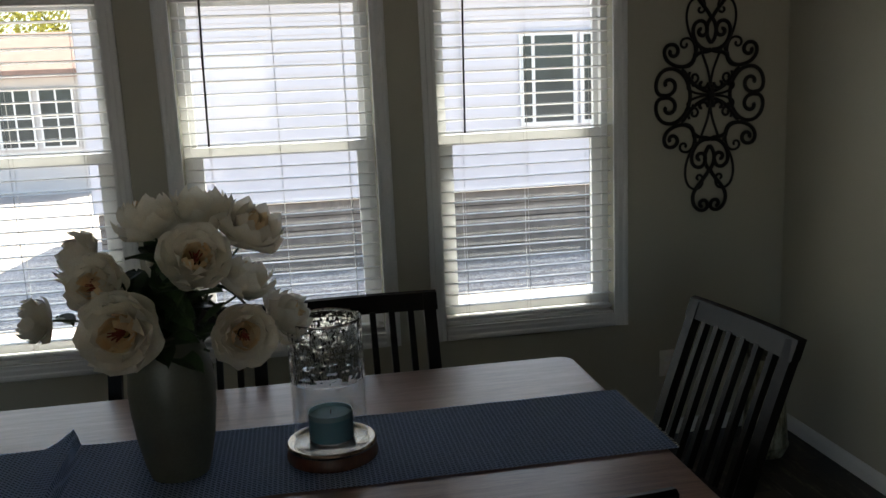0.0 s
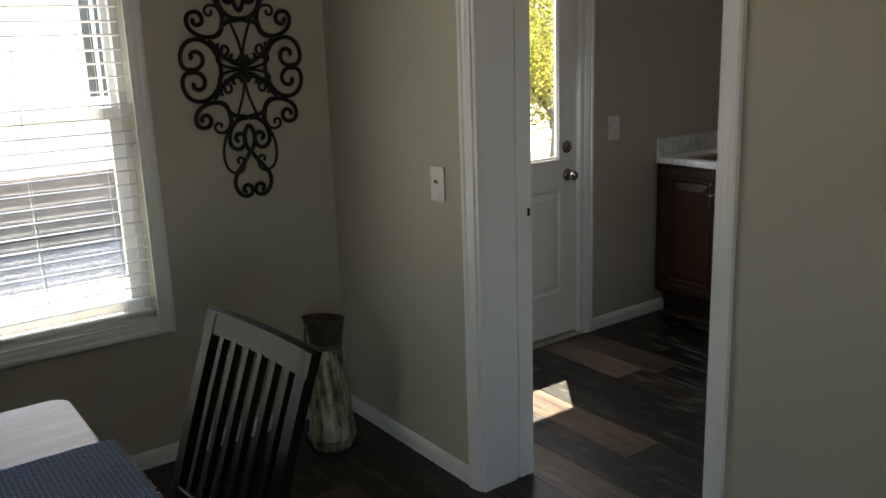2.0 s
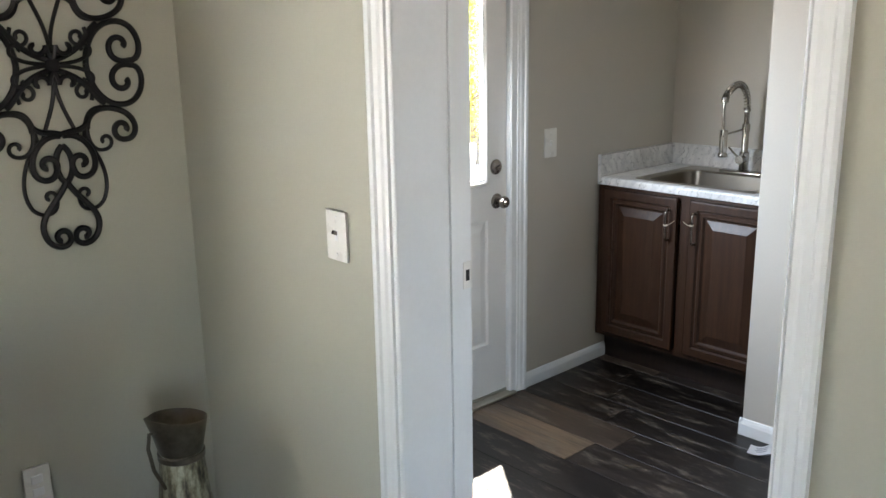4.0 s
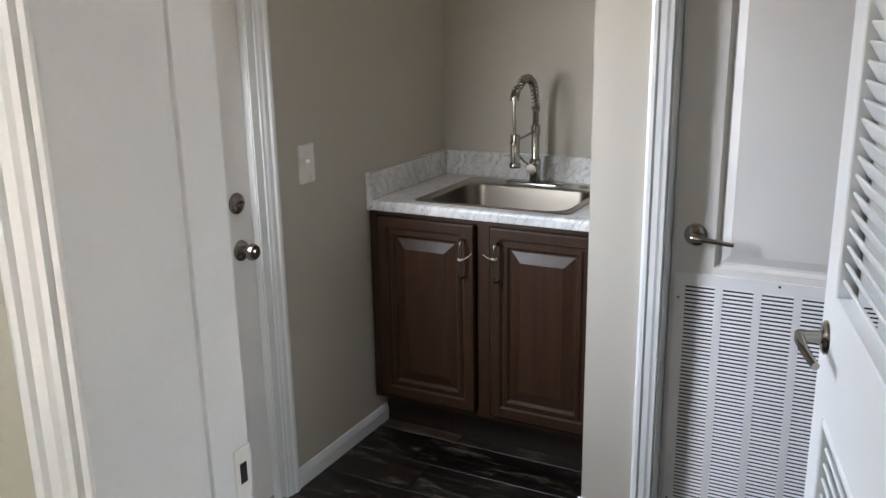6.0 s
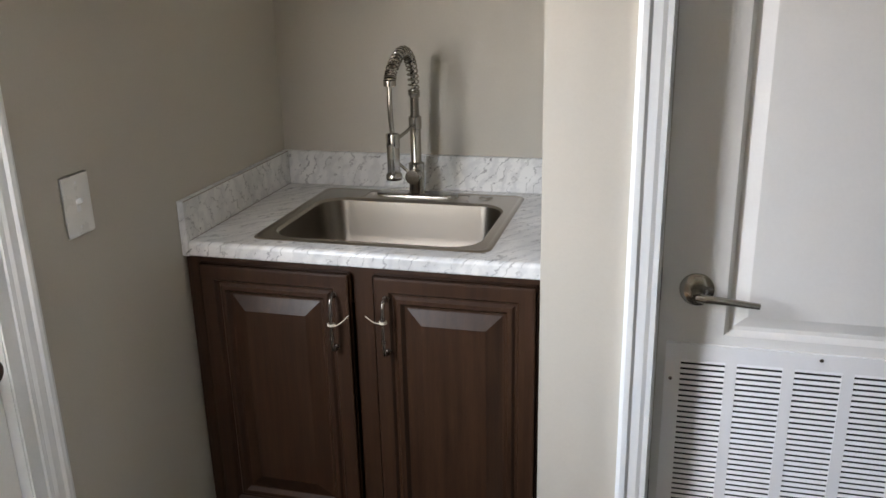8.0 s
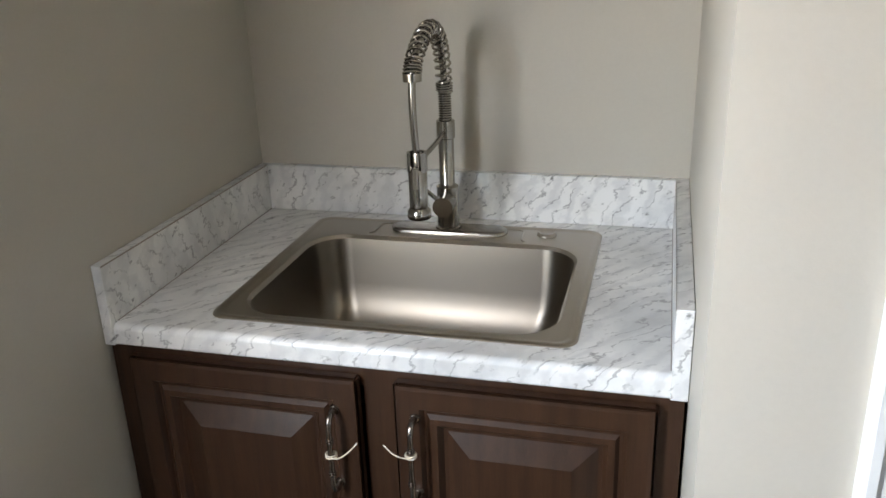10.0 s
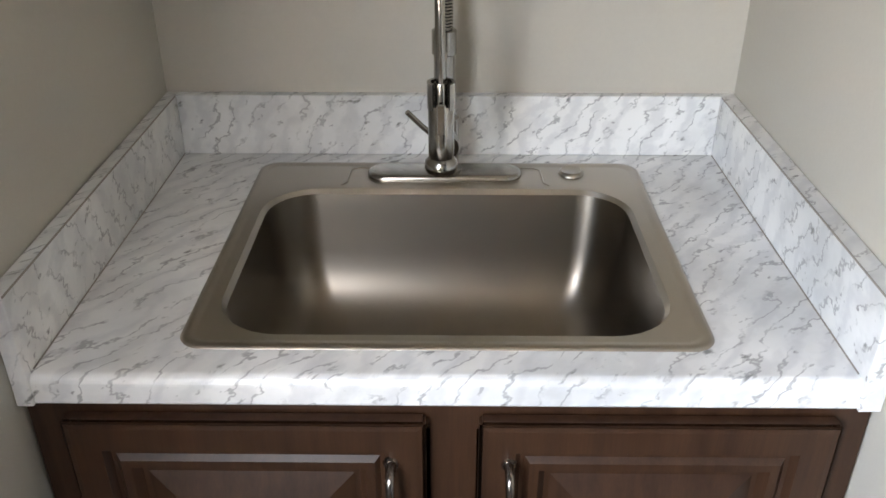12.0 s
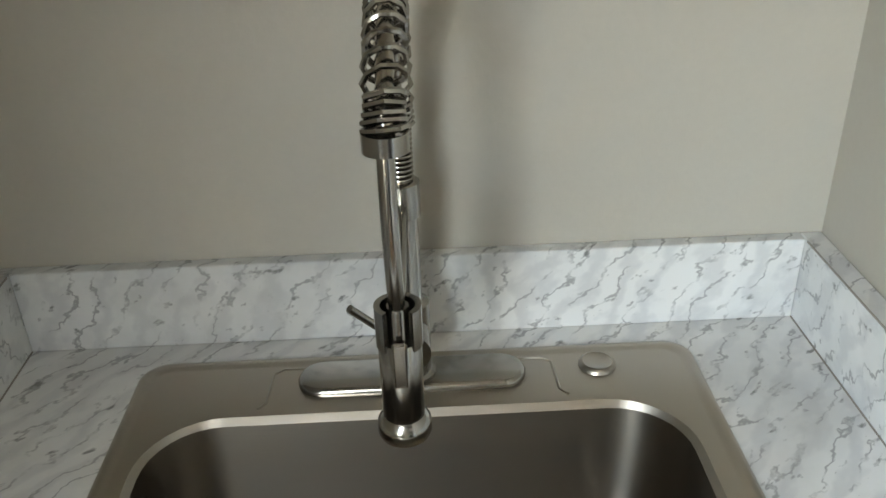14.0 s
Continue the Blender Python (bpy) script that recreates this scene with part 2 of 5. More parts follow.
def petal_material(name, heart, edge):
    """Thin cloth petals that let light through."""
    m, n, l, b = nodes_of(name)
    t = noise_node(n, l, 2.2, 4)
    f = noise_node(n, l, 26, 4, (1, 0.2, 1))
    c = ramp(n, l, t.outputs[0], [(0.3, heart), (0.7, edge)])
    d = ramp(n, l, f.outputs[0], [(0.3, (0.9, 0.9, 0.9)), (0.7, (1, 1, 1))])
    col = mix(n, l, 1.0, c.outputs[0], d.outputs[0], "MULTIPLY")
    l.new(col, b.inputs["Base Color"])
    b.inputs["Roughness"].default_value = 0.7
    tr = n.new("ShaderNodeBsdfTranslucent")
    l.new(col, tr.inputs[0])
    mx = n.new("ShaderNodeMixShader")
    mx.inputs[0].default_value = 0.60
    l.new(b.outputs[0], mx.inputs[1])
    l.new(tr.outputs[0], mx.inputs[2])
    l.new(mx.outputs[0], n["Material Output"].inputs[0])
    bump(n, l, b, f.outputs[0], 0.3, 0.01)
    return m


def streaked(name):
    """Cream-washed metal with dark rust streaks running down it."""
    m, n, l, b = nodes_of(name)
    t = noise_node(n, l, 34, 6, (1, 1, 0.26), 0.62)
    f = noise_node(n, l, 90, 4)
    c = ramp(n, l, t.outputs[0], [(0.36, (0.055, 0.045, 0.03)), (0.47, (0.21, 0.19, 0.125)), (0.58, (0.40, 0.385, 0.28)), (0.70, (0.50, 0.49, 0.38))])
    d = ramp(n, l, f.outputs[0], [(0.3, (0.7, 0.7, 0.66)), (0.6, (1, 1, 1))])
    l.new(mix(n, l, 1.0, c.outputs[0], d.outputs[0], "MULTIPLY"), b.inputs["Base Color"])
    b.inputs["Metallic"].default_value = 0.35
    b.inputs["Roughness"].default_value = 0.42
    bump(n, l, b, t.outputs[0], 0.5, 0.0012)
    return m


SAGE = surface("dining_wall_paint", (0.450, 0.440, 0.358), 0.62, vary=0.03, fine=130, coarse=1.3, relief=0.0006)
PAINT = surface("wall_paint", (0.480, 0.446, 0.384), 0.62, vary=0.03, fine=130, coarse=1.3, relief=0.0006)
CEIL = surface("ceiling_white", (0.78, 0.78, 0.76), 0.85, vary=0.03, fine=60, coarse=2, relief=0.002)
WHITE = surface("white_trim", (0.765, 0.785, 0.785), 0.38, vary=0.03, fine=90, coarse=4, relief=0.0002)
DOORWHITE = surface("white_door", (0.75, 0.74, 0.715), 0.42, vary=0.03, fine=180, coarse=4, relief=0.0003)
VINYL = surface("white_vinyl", (0.80, 0.81, 0.80), 0.35, vary=0.03, coarse=6, relief=0.0)
PLASTIC = surface("white_plastic", (0.78, 0.77, 0.73), 0.3, vary=0.02, coarse=20, relief=0.0)
GRILLEWHITE = surface("grille_white", (0.82, 0.825, 0.83), 0.4, vary=0.03, coarse=8, relief=0.0)
# near-black: painted-in shade for grille gaps and bolt hole, also the subfloor
DARK = surface("near_black", (0.015, 0.015, 0.016), 0.9, vary=0.2, relief=0.0)
PLANK = plank_material("plank", [(0.0, (0.0055, 0.0040, 0.0032)), (0.3, (0.012, 0.0080, 0.0058)), (0.55, (0.017, 0.0120, 0.0092)), (0.75, (0.027, 0.0200, 0.0155)), (1.0, (0.062, 0.043, 0.030))])
PLANKTAN = plank_material("plank_tan", [(0.0, (0.110, 0.072, 0.044)), (1.0, (0.15, 0.105, 0.068))])
MARBLE = marble_material()
SEAM = surface("laminate_edge", (0.30, 0.26, 0.225), 0.5, vary=0.2, relief=0.0)
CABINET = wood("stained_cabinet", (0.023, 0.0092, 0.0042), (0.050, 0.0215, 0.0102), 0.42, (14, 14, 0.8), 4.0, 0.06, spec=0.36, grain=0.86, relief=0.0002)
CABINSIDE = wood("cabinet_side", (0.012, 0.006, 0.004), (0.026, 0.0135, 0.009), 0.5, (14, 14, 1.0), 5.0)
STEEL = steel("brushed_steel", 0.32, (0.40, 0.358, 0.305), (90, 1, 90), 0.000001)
# the rim's steel made darker, the bowl's shade put into its colour
BOWL = steel("brushed_bowl_shaded", 0.35, (0.275, 0.238, 0.198), (90, 0.6, 90), 0.000006, 0.75, 0.25, (0, 1, 0))
NICKEL = steel("brushed_nickel", 0.18, (0.37, 0.345, 0.31), (40, 40, 2), 0.00002)
PEWTER = steel("aged_pewter", 0.26, (0.27, 0.235, 0.21), (20, 20, 4))
BRASS = steel("hinge_bronze", 0.35, (0.26, 0.21, 0.15), (20, 20, 4))
IRON = surface("black_iron", (0.009, 0.008, 0.0075), 0.5, 0.3, 0.25, 150, 12, 0.0008)
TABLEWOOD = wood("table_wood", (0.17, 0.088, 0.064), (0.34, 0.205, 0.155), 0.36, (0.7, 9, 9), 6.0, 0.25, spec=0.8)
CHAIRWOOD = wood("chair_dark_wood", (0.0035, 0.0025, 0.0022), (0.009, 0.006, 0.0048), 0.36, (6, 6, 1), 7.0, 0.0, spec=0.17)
RUNNER = weave_material()
PLAQUE = wood("plaque_wood", (0.16, 0.060, 0.018), (0.30, 0.125, 0.040), 0.45, (9, 9, 1), 7.0)
CERAMIC = surface("speckled_ceramic", (0.105, 0.108, 0.080), 0.45, vary=0.2, fine=160, coarse=7, relief=0.0004)
PETAL = petal_material("cream_petal", (0.97, 0.95, 0.87), (0.96, 0.91, 0.80))
PETALIN = petal_material("peach_petal", (0.92, 0.66, 0.34), (0.93, 0.80, 0.58))
STAMEN = surface("stamen_red", (0.34, 0.07, 0.04), 0.7, vary=0.2, relief=0.0)
LEAF = surface("flower_leaf", (0.030, 0.062, 0.018), 0.5, vary=0.3, fine=80, coarse=25, relief=0.0006)
STEM = surface("flower_stem", (0.04, 0.055, 0.02), 0.6, vary=0.2, relief=0.0)
CLEAR = thin_glass("clear_glass", (0.98, 0.99, 0.99))
PEBBLE = glass_material("pebbled_glass", 0.0, (0.97, 0.98, 0.98), 0.003)
PANE = thin_glass("window_pane", (0.96, 0.98, 0.97))
CANDLE = surface("teal_candle_wax", (0.09, 0.30, 0.37), 0.45, vary=0.1, coarse=30, relief=0.0002)
WAXTOP = surface("pale_candle_wax", (0.25, 0.43, 0.46), 0.5, vary=0.1, coarse=30, relief=0.0003)
BASEWOOD = wood("lantern_base_wood", (0.055, 0.019, 0.010), (0.13, 0.048, 0.026), 0.4, (9, 9, 1), 9)
GALV = streaked("weathered_metal")
GALVDARK = surface("weathered_rim", (0.14, 0.12, 0.09), 0.45, 0.8, 0.3, 60, 20, 0.001)
PAPER = surface("white_paper", (0.80, 0.80, 0.80), 0.7, vary=0.03, relief=0.0)
GREYINK = surface("grey_print", (0.30, 0.31, 0.33), 0.7, vary=0.05, relief=0.0)
TWINE = surface("cream_twine", (0.62, 0.55, 0.44), 0.8, vary=0.1, relief=0.0)
CORD = surface("blind_cord", (0.62, 0.62, 0.60), 0.7, vary=0.05, relief=0.0)
WAND = surface("blind_wand", (0.05, 0.05, 0.05), 0.3, vary=0.1, relief=0.0)
SIDING = surface("pale_siding", (0.66, 0.645, 0.68), 0.6, vary=0.04, coarse=1, relief=0.0004)
SKIRT = surface("stone_skirting", (0.22, 0.19, 0.165), 0.85, vary=0.3, fine=30, coarse=4, relief=0.006)
GRAVEL = stone_ground("gravel", (0.36, 0.31, 0.27), (0.66, 0.61, 0.55), 22.0, 0.02)
ROOFING = surface("roof_shingle", (0.30, 0.20, 0.16), 0.9, vary=0.2, fine=20, coarse=3, relief=0.01)
FARWALL = surface("far_house_wall", (0.62, 0.60, 0.58), 0.7, vary=0.05, relief=0.0)
DARKPANE = surface("house_window_glass", (0.035, 0.05, 0.055), 0.08, vary=0.2, coarse=2, relief=0.0)
FOLIAGE = petal_material("foliage", (0.30, 0.30, 0.05), (0.36, 0.34, 0.08))
BARK = surface("bark", (0.10, 0.075, 0.05), 0.9, vary=0.3, fine=30, coarse=6, relief=0.01)
THRESH = steel("threshold_metal", 0.4, (0.5, 0.48, 0.42), (2, 40, 40))


# ---- building helpers ----
HOME = {}


def thing(name, at, label, category, group="", turn=0.0):
    ob = new(name)
    ob.empty_display_size = 0.05
    ob.matrix_basis = pose(*at, 0, 0, turn)
    HOME[ob] = ob.matrix_basis.copy()
    return tagged(ob, label, category, group)


def part(name, bm, material, parent=None, label="", smooth=False, local=False, kind=""):
    """Links a bmesh as one mesh under a thing or a part; world coordinates unless local."""
    if parent is not None:
        home = HOME[parent]
        if not local:
            bm.transform(home.inverted())
    me = bpy.data.meshes.new(name)
    bmesh.ops.recalc_face_normals(bm, faces=bm.faces)
    bm.to_mesh(me)
    bm.free()
    mats = material if isinstance(material, (list, tuple)) else [material]
    for k in mats:
        me.materials.append(k)
    if smooth:
        for p in me.polygons:
            p.use_smooth = True
        me.set_sharp_from_angle(angle=radians(40))
    ob = new(name, me)
    if parent is not None:
        ob.parent = parent
        HOME[ob] = HOME[parent]
    else:
        HOME[ob] = Matrix.Identity(4)
    if label:
        ob["label"] = label
    if kind:
        ob["kind"] = kind
    return ob


def structure(name, bm, material, label, category, smooth=False):
    ob = part(name, bm, material, None, smooth=smooth)
    return tagged(ob, label, category, kind="structure")


def box(bm, x0, x1, y0, y1, z0, z1, bevel=0.0, seg=1):
    b = bm if bevel == 0 else bmesh.new()
    x0, x1, y0, y1, z0, z1 = min(x0, x1), max(x0, x1), min(y0, y1), max(y0, y1), min(z0, z1), max(z0, z1)
    v = [b.verts.new((x, y, z)) for x in (x0, x1) for y in (y0, y1) for z in (z0, z1)]
    for f in ((0, 1, 3, 2), (4, 6, 7, 5), (0, 4, 5, 1), (2, 3, 7, 6), (0, 2, 6, 4), (1, 5, 7, 3)):
        b.faces.new([v[i] for i in f])
    if bevel:
        bmesh.ops.bevel(b, geom=b.edges[:], offset=bevel, segments=seg, affect="EDGES", clamp_overlap=True)
        join(bm, b)
    return bm


def join(bm, other):
    me = bpy.data.meshes.new("tmp")
    other.to_mesh(me)
    other.free()
    bm.from_mesh(me)
    bpy.data.meshes.remove(me)


def boxed(*dims, bevel=0.0, seg=1):
    return box(bmesh.new(), *dims, bevel=bevel, seg=seg)


def lathe(profile, centre=(0, 0, 0), seg=40, close=False):
    """Turns (radius, height) pairs round a vertical axis."""
    bm = bmesh.new()
    rings = []
    for r, z in profile:
        if r < 1e-5:
            rings.append([bm.verts.new((centre[0], centre[1], centre[2] + z))])
        else:
            rings.append([bm.verts.new((centre[0] + r * math.cos(2 * math.pi * i / seg), centre[1] + r * math.sin(2 * math.pi * i / seg), centre[2] + z)) for i in range(seg)])
    pairs = list(zip(rings, rings[1:]))
    if close:
        pairs.append((rings[-1], rings[0]))
    for a, b in pairs:
        for i in range(seg):
            j = (i + 1) % seg
            if len(a) == 1 and len(b) == 1:
                continue
            if len(a) == 1:
                bm.faces.new((a[0], b[i], b[j]))
            elif len(b) == 1:
                bm.faces.new((a[i], a[j], b[0]))
            else:
                bm.faces.new((a[i], a[j], b[j], b[i]))
    return bm


def tube(bm, pts, r, seg=8, caps=True):
    """A round bar along points; r may be a function of 0..1."""
    pts = [Vector(p) for p in pts]
    rings = []
    up = None
    for i, p in enumerate(pts):
        d = (pts[min(i + 1, len(pts) - 1)] - pts[max(i - 1, 0)]).normalized()
        if up is None:
            up = d.orthogonal().normalized()
        else:
            up = (up - d * up.dot(d)).normalized()
        side = d.cross(up)
        rr = r(i / (len(pts) - 1)) if callable(r) else r
        rings.append([bm.verts.new(p + (up * math.cos(2 * math.pi * k / seg) + side * math.sin(2 * math.pi * k / seg)) * rr) for k in range(seg)])
    for a, b in zip(rings, rings[1:]):
        for k in range(seg):
            j = (k + 1) % seg
            bm.faces.new((a[k], a[j], b[j], b[k]))
    if caps:
        bm.faces.new(rings[0][::-1])
        bm.faces.new(rings[-1])
    return bm


def cylinder(bm, a, b, r0, r1=None, seg=24):
    r1 = r0 if r1 is None else r1
    return tube(bm, [a, b], lambda t: r0 + (r1 - r0) * t, seg)


def bezier(p0, p1, p2, p3, n=12):
    out = []
    for i in range(n + 1):
        t = i / n
        out.append(Vector(p0) * (1 - t) ** 3 + Vector(p1) * 3 * t * (1 - t) ** 2 + Vector(p2) * 3 * t * t * (1 - t) + Vector(p3) * t ** 3)
    return out


def cells(xs, ys, holes, lo, hi, place):
    """A slab with openings: a grid of cells, those inside holes left out, from lo to hi in depth."""
    bm = bmesh.new()
    xs = sorted(set(xs + [h[i] for h in holes for i in (0, 1)]))
    ys = sorted(set(ys + [h[i] for h in holes for i in (2, 3)]))
    full = {}
    for i in range(len(xs) - 1):
        for j in range(len(ys) - 1):
            cx, cy = (xs[i] + xs[i + 1]) / 2, (ys[j] + ys[j + 1]) / 2
            full[i, j] = not any(h[0] < cx < h[1] and h[2] < cy < h[3] for h in holes)
    seen = {}

    def vert(i, j, k):
        if (i, j, k) not in seen:
            seen[i, j, k] = bm.verts.new(place(xs[i], ys[j], (lo, hi)[k]))
        return seen[i, j, k]
    for (i, j), on in full.items():
        if not on:
            continue
        for k in (0, 1):
            bm.faces.new([vert(*q, k) for q in ((i, j), (i + 1, j), (i + 1, j + 1), (i, j + 1))])
        for (di, dj), (a, b) in (((-1, 0), ((i, j), (i, j + 1))), ((1, 0), ((i + 1, j), (i + 1, j + 1))), ((0, -1), ((i, j), (i + 1, j))), ((0, 1), ((i, j + 1), (i + 1, j + 1)))):
            if not full.get((i + di, j + dj), False):
                bm.faces.new((vert(*a, 0), vert(*b, 0), vert(*b, 1), vert(*a, 1)))
    return bm


def profile_bar(bm, profile, a, b, out, inward):
    """A moulding: (u along inward, v along out) profile swept straight from a to b."""
    a, b, out, inward = Vector(a), Vector(b), Vector(out), Vector(inward)
    rings = [[bm.verts.new(p + inward * u + out * v) for u, v in profile] for p in (a, b)]
    n = len(profile)
    for i in range(n):
        j = (i + 1) % n
        bm.faces.new((rings[0][i], rings[0][j], rings[1][j], rings[1][i]))
    bm.faces.new(rings[0][::-1])
    bm.faces.new(rings[1])
    return bm


CASING = [(0, 0), (0, 0.015), (0.008, 0.018), (0.018, 0.0175), (0.024, 0.013), (0.040, 0.012), (0.048, 0.009), (0.058, 0.008), (0.060, 0)]
SKIRTING = [(0, 0), (0, 0.011), (0.045, 0.011), (0.058, 0.008), (0.068, 0.004), (0.070, 0)]

# ---- large structure ----
CEILING = 2.44
XW, XE, YS = -5.6, 2.80, -6.4
DOOR_TOP = 2.03
WIN = [(-3.178, 0.745), (-2.173, 0.752), (-1.167, 0.745)]
WIN_Z = (0.595, 2.0)
EXT = (0.632, 1.458)
DWAY = (-1.838, -0.978)
CLOSET = (-1.775, -1.150)
JAMB = 0.238
RX = 0.120                              # room face of the partition beyond the doorway

north = cells([XW, 0.1, XE], [0, CEILING], [(c - w / 2, c + w / 2, *WIN_Z) for c, w in WIN] + [(*EXT, -0.01, 2.045)], 0.0, 0.13, lambda a, b, d: (a, d, b))
wall_north = structure("wall_north", north, PAINT, "greige painted outside wall with three windows and a door", "wall")
part_wall = cells([-2.95, DWAY[1]], [0, CEILING], [(*DWAY, -0.01, DOOR_TOP)], RX, JAMB, lambda a, b, d: (d, a, b))
box(part_wall, 0.0, JAMB, DWAY[1], 0.0, 0, CEILING)
wall_partition = structure("wall_partition", part_wall, PAINT, "greige painted partition with a thick pier and a cased doorway", "wall")


def repaint(ob, x):
    """Gives the dining-room side of a wall its own paint."""
    ob.data.materials.append(SAGE)
    for p in ob.data.polygons:
        if p.center.x < x:
            p.material_index = 1


repaint(wall_north, 0.1)
repaint(wall_partition, RX + 0.0005)
for p in wall_partition.data.polygons:
    if 0.1 < p.center.x < RX - 0.0005:
        p.material_index = 0
closet_wall = cells([-2.95, -0.93], [0, CEILING], [(*CLOSET, -0.01, DOOR_TOP)], 1.818, 1.918, lambda a, b, d: (d, a, b))
structure("wall_closet", closet_wall, PAINT, "greige painted wall with a closet doorway", "wall")
structure("wall_alcove_side", boxed(1.918, 2.69, -1.03, -0.93, 0, CEILING), PAINT, "greige painted side wall of the sink alcove", "wall")
structure("wall_alcove_back", boxed(2.69, XE, -2.95, 0.0, 0, CEILING), PAINT, "greige painted back wall of the sink alcove", "wall")
structure("wall_utility_south", boxed(RX, XE, -3.07, -2.95, 0, CEILING), PAINT, "plain greige painted end wall", "wall")
structure("wall_east", boxed(RX, JAMB, YS, -3.07, 0, CEILING), SAGE, "plain greige painted wall", "wall")
# out of view; its opening is added only to admit more sky light
structure("wall_south", cells([XW, JAMB], [0, CEILING], [(-4.2, -2.4, 0.6, 2.1)], YS - 0.12, YS, lambda a, b, d: (a, d, b)), SAGE, "greige painted wall, out of view, with an opening added to let light in", "wall")
structure("wall_west", boxed(XW - 0.12, XW, YS - 0.12, 0.13, 0, CEILING), SAGE, "plain greige painted wall", "wall")
structure("ceiling", boxed(XW - 0.12, XE, YS - 0.12, 0.13, CEILING, CEILING + 0.1), CEIL, "white textured ceiling", "ceiling")
structure("roof_eave", boxed(XW - 0.4, XE + 0.4, 0.13, 0.47, CEILING + 0.08, CEILING + 0.2), WHITE, "white roof eave outside the windows", "eave")


def frame_casing(name, axis, at, out, a0, a1, z0, z1, label, sill=False):
    """Mitred-looking casing round an opening on a wall face; axis is the wall's run."""
    bm = bmesh.new()

    def P(a, z):
        return (a, at, z) if axis == "x" else (at, a, z)
    run = Vector((1, 0, 0)) if axis == "x" else Vector((0, 1, 0))
    w = 0.060
    zb = z0 - w if sill else z0
    profile_bar(bm, CASING, P(a0 - w, zb), P(a0 - w, z1), out, run)
    profile_bar(bm, CASING, P(a1 + w, zb), P(a1 + w, z1), out, -run)
    profile_bar(bm, CASING, P(a0 - w, z1 + w), P(a1 + w, z1 + w), out, (0, 0, -1))
    if sill:
        profile_bar(bm, CASING, P(a0, z0 - w), P(a1, z0 - w), out, (0, 0, 1))
    return structure(name, bm, WHITE, label, "trim")


# doorway lining and casings
cs = bmesh.new()
profile_bar(cs, CASING, (0.0, DWAY[1] + 0.060, 0), (0.0, DWAY[1] + 0.060, DOOR_TOP + 0.060), (-1, 0, 0), (0, -1, 0))
profile_bar(cs, CASING, (RX, DWAY[0] - 0.060, 0), (RX, DWAY[0] - 0.060, DOOR_TOP), (-1, 0, 0), (0, 1, 0))
profile_bar(cs, CASING, (RX, DWAY[0] - 0.060, DOOR_TOP + 0.060), (RX, DWAY[1], DOOR_TOP + 0.060), (-1, 0, 0), (0, 0, -1))
structure("trim_doorway", cs, WHITE, "white moulded casing round the doorway", "trim")
frame_casing("trim_doorway_utility", "y", JAMB, (1, 0, 0), DWAY[0], DWAY[1], 0, DOOR_TOP, "white moulded casing round the doorway")
jb = bmesh.new()
for s, y in ((-1, DWAY[1]), (1, DWAY[0])):
    box(jb, -0.003 if s < 0 else RX - 0.003, 0.150, y, y + s * (0.016 if s < 0 else 0.009), 0, DOOR_TOP, 0.003)
    box(jb, 0.1502, 0.1698, y, y + s * 0.005, 0, DOOR_TOP)
    box(jb, 0.170, JAMB - 0.002, y, y + s * (0.012 if s < 0 else 0.016), 0, DOOR_TOP, 0.001)
box(jb, RX + 0.002, 0.158, DWAY[0] + 0.016, DWAY[1] - 0.016, DOOR_TOP - 0.016, DOOR_TOP, 0.002)
structure("trim_door_lining", jb, WHITE, "white painted door lining with a stop", "trim")
frame_casing("trim_closet", "y", 1.818, (-1, 0, 0), CLOSET[0], CLOSET[1], 0, DOOR_TOP, "white moulded casing round the closet door")
jb = bmesh.new()
for s, y in ((-1, CLOSET[1]), (1, CLOSET[0])):
    box(jb, 1.820, 1.916, y, y + s * 0.004, 0, DOOR_TOP, 0.001)
structure("trim_closet_lining", jb, WHITE, "white painted closet door lining", "trim")
frame_casing("trim_outside_door", "x", 0.0, (0, -1, 0), EXT[0] - 0.032, EXT[1] + 0.032, 0, 2.075, "white moulded casing round the outside door")
jb = bmesh.new()
for s, x in ((1, EXT[0]), (-1, EXT[1])):
    box(jb, x, x + s * 0.004, 0.0, 0.13, 0, 2.04)
    box(jb, x - s * 0.032, x, -0.004, 0.0, 0, 2.075)
structure("trim_outside_lining", jb, WHITE, "white painted lining of the outside door", "trim")
for c, w in WIN:
    frame_casing("trim_window", "x", 0.0, (0, -1, 0), c - w / 2, c + w / 2, *WIN_Z, "white moulded casing round a window", sill=True)

tagged(part("floor_strip", boxed(0.030, 0.078, DWAY[0] + 0.018, DWAY[1] - 0.018, 0.0, 0.007, bevel=0.003), CABINSIDE), "dark wood strip across the doorway floor", "threshold", kind="structure")

# baseboards
bb = bmesh.new()
profile_bar(bb, SKIRTING, (XW, 0, 0), (0.0, 0, 0), (0, -1, 0), (0, 0, 1))
profile_bar(bb, SKIRTING, (JAMB, 0, 0), (EXT[0] - 0.092, 0, 0), (0, -1, 0), (0, 0, 1))
profile_bar(bb, SKIRTING, (EXT[1] + 0.092, 0, 0), (2.155, 0, 0), (0, -1, 0), (0, 0, 1))
profile_bar(bb, SKIRTING, (0, -0.012, 0), (0, DWAY[1] + 0.06, 0), (-1, 0, 0), (0, 0, 1))
profile_bar(bb, SKIRTING, (RX, DWAY[0] - 0.06, 0), (RX, YS, 0), (-1, 0, 0), (0, 0, 1))
profile_bar(bb, SKIRTING, (JAMB, -0.012, 0), (JAMB, DWAY[1] + 0.06, 0), (1, 0, 0), (0, 0, 1))
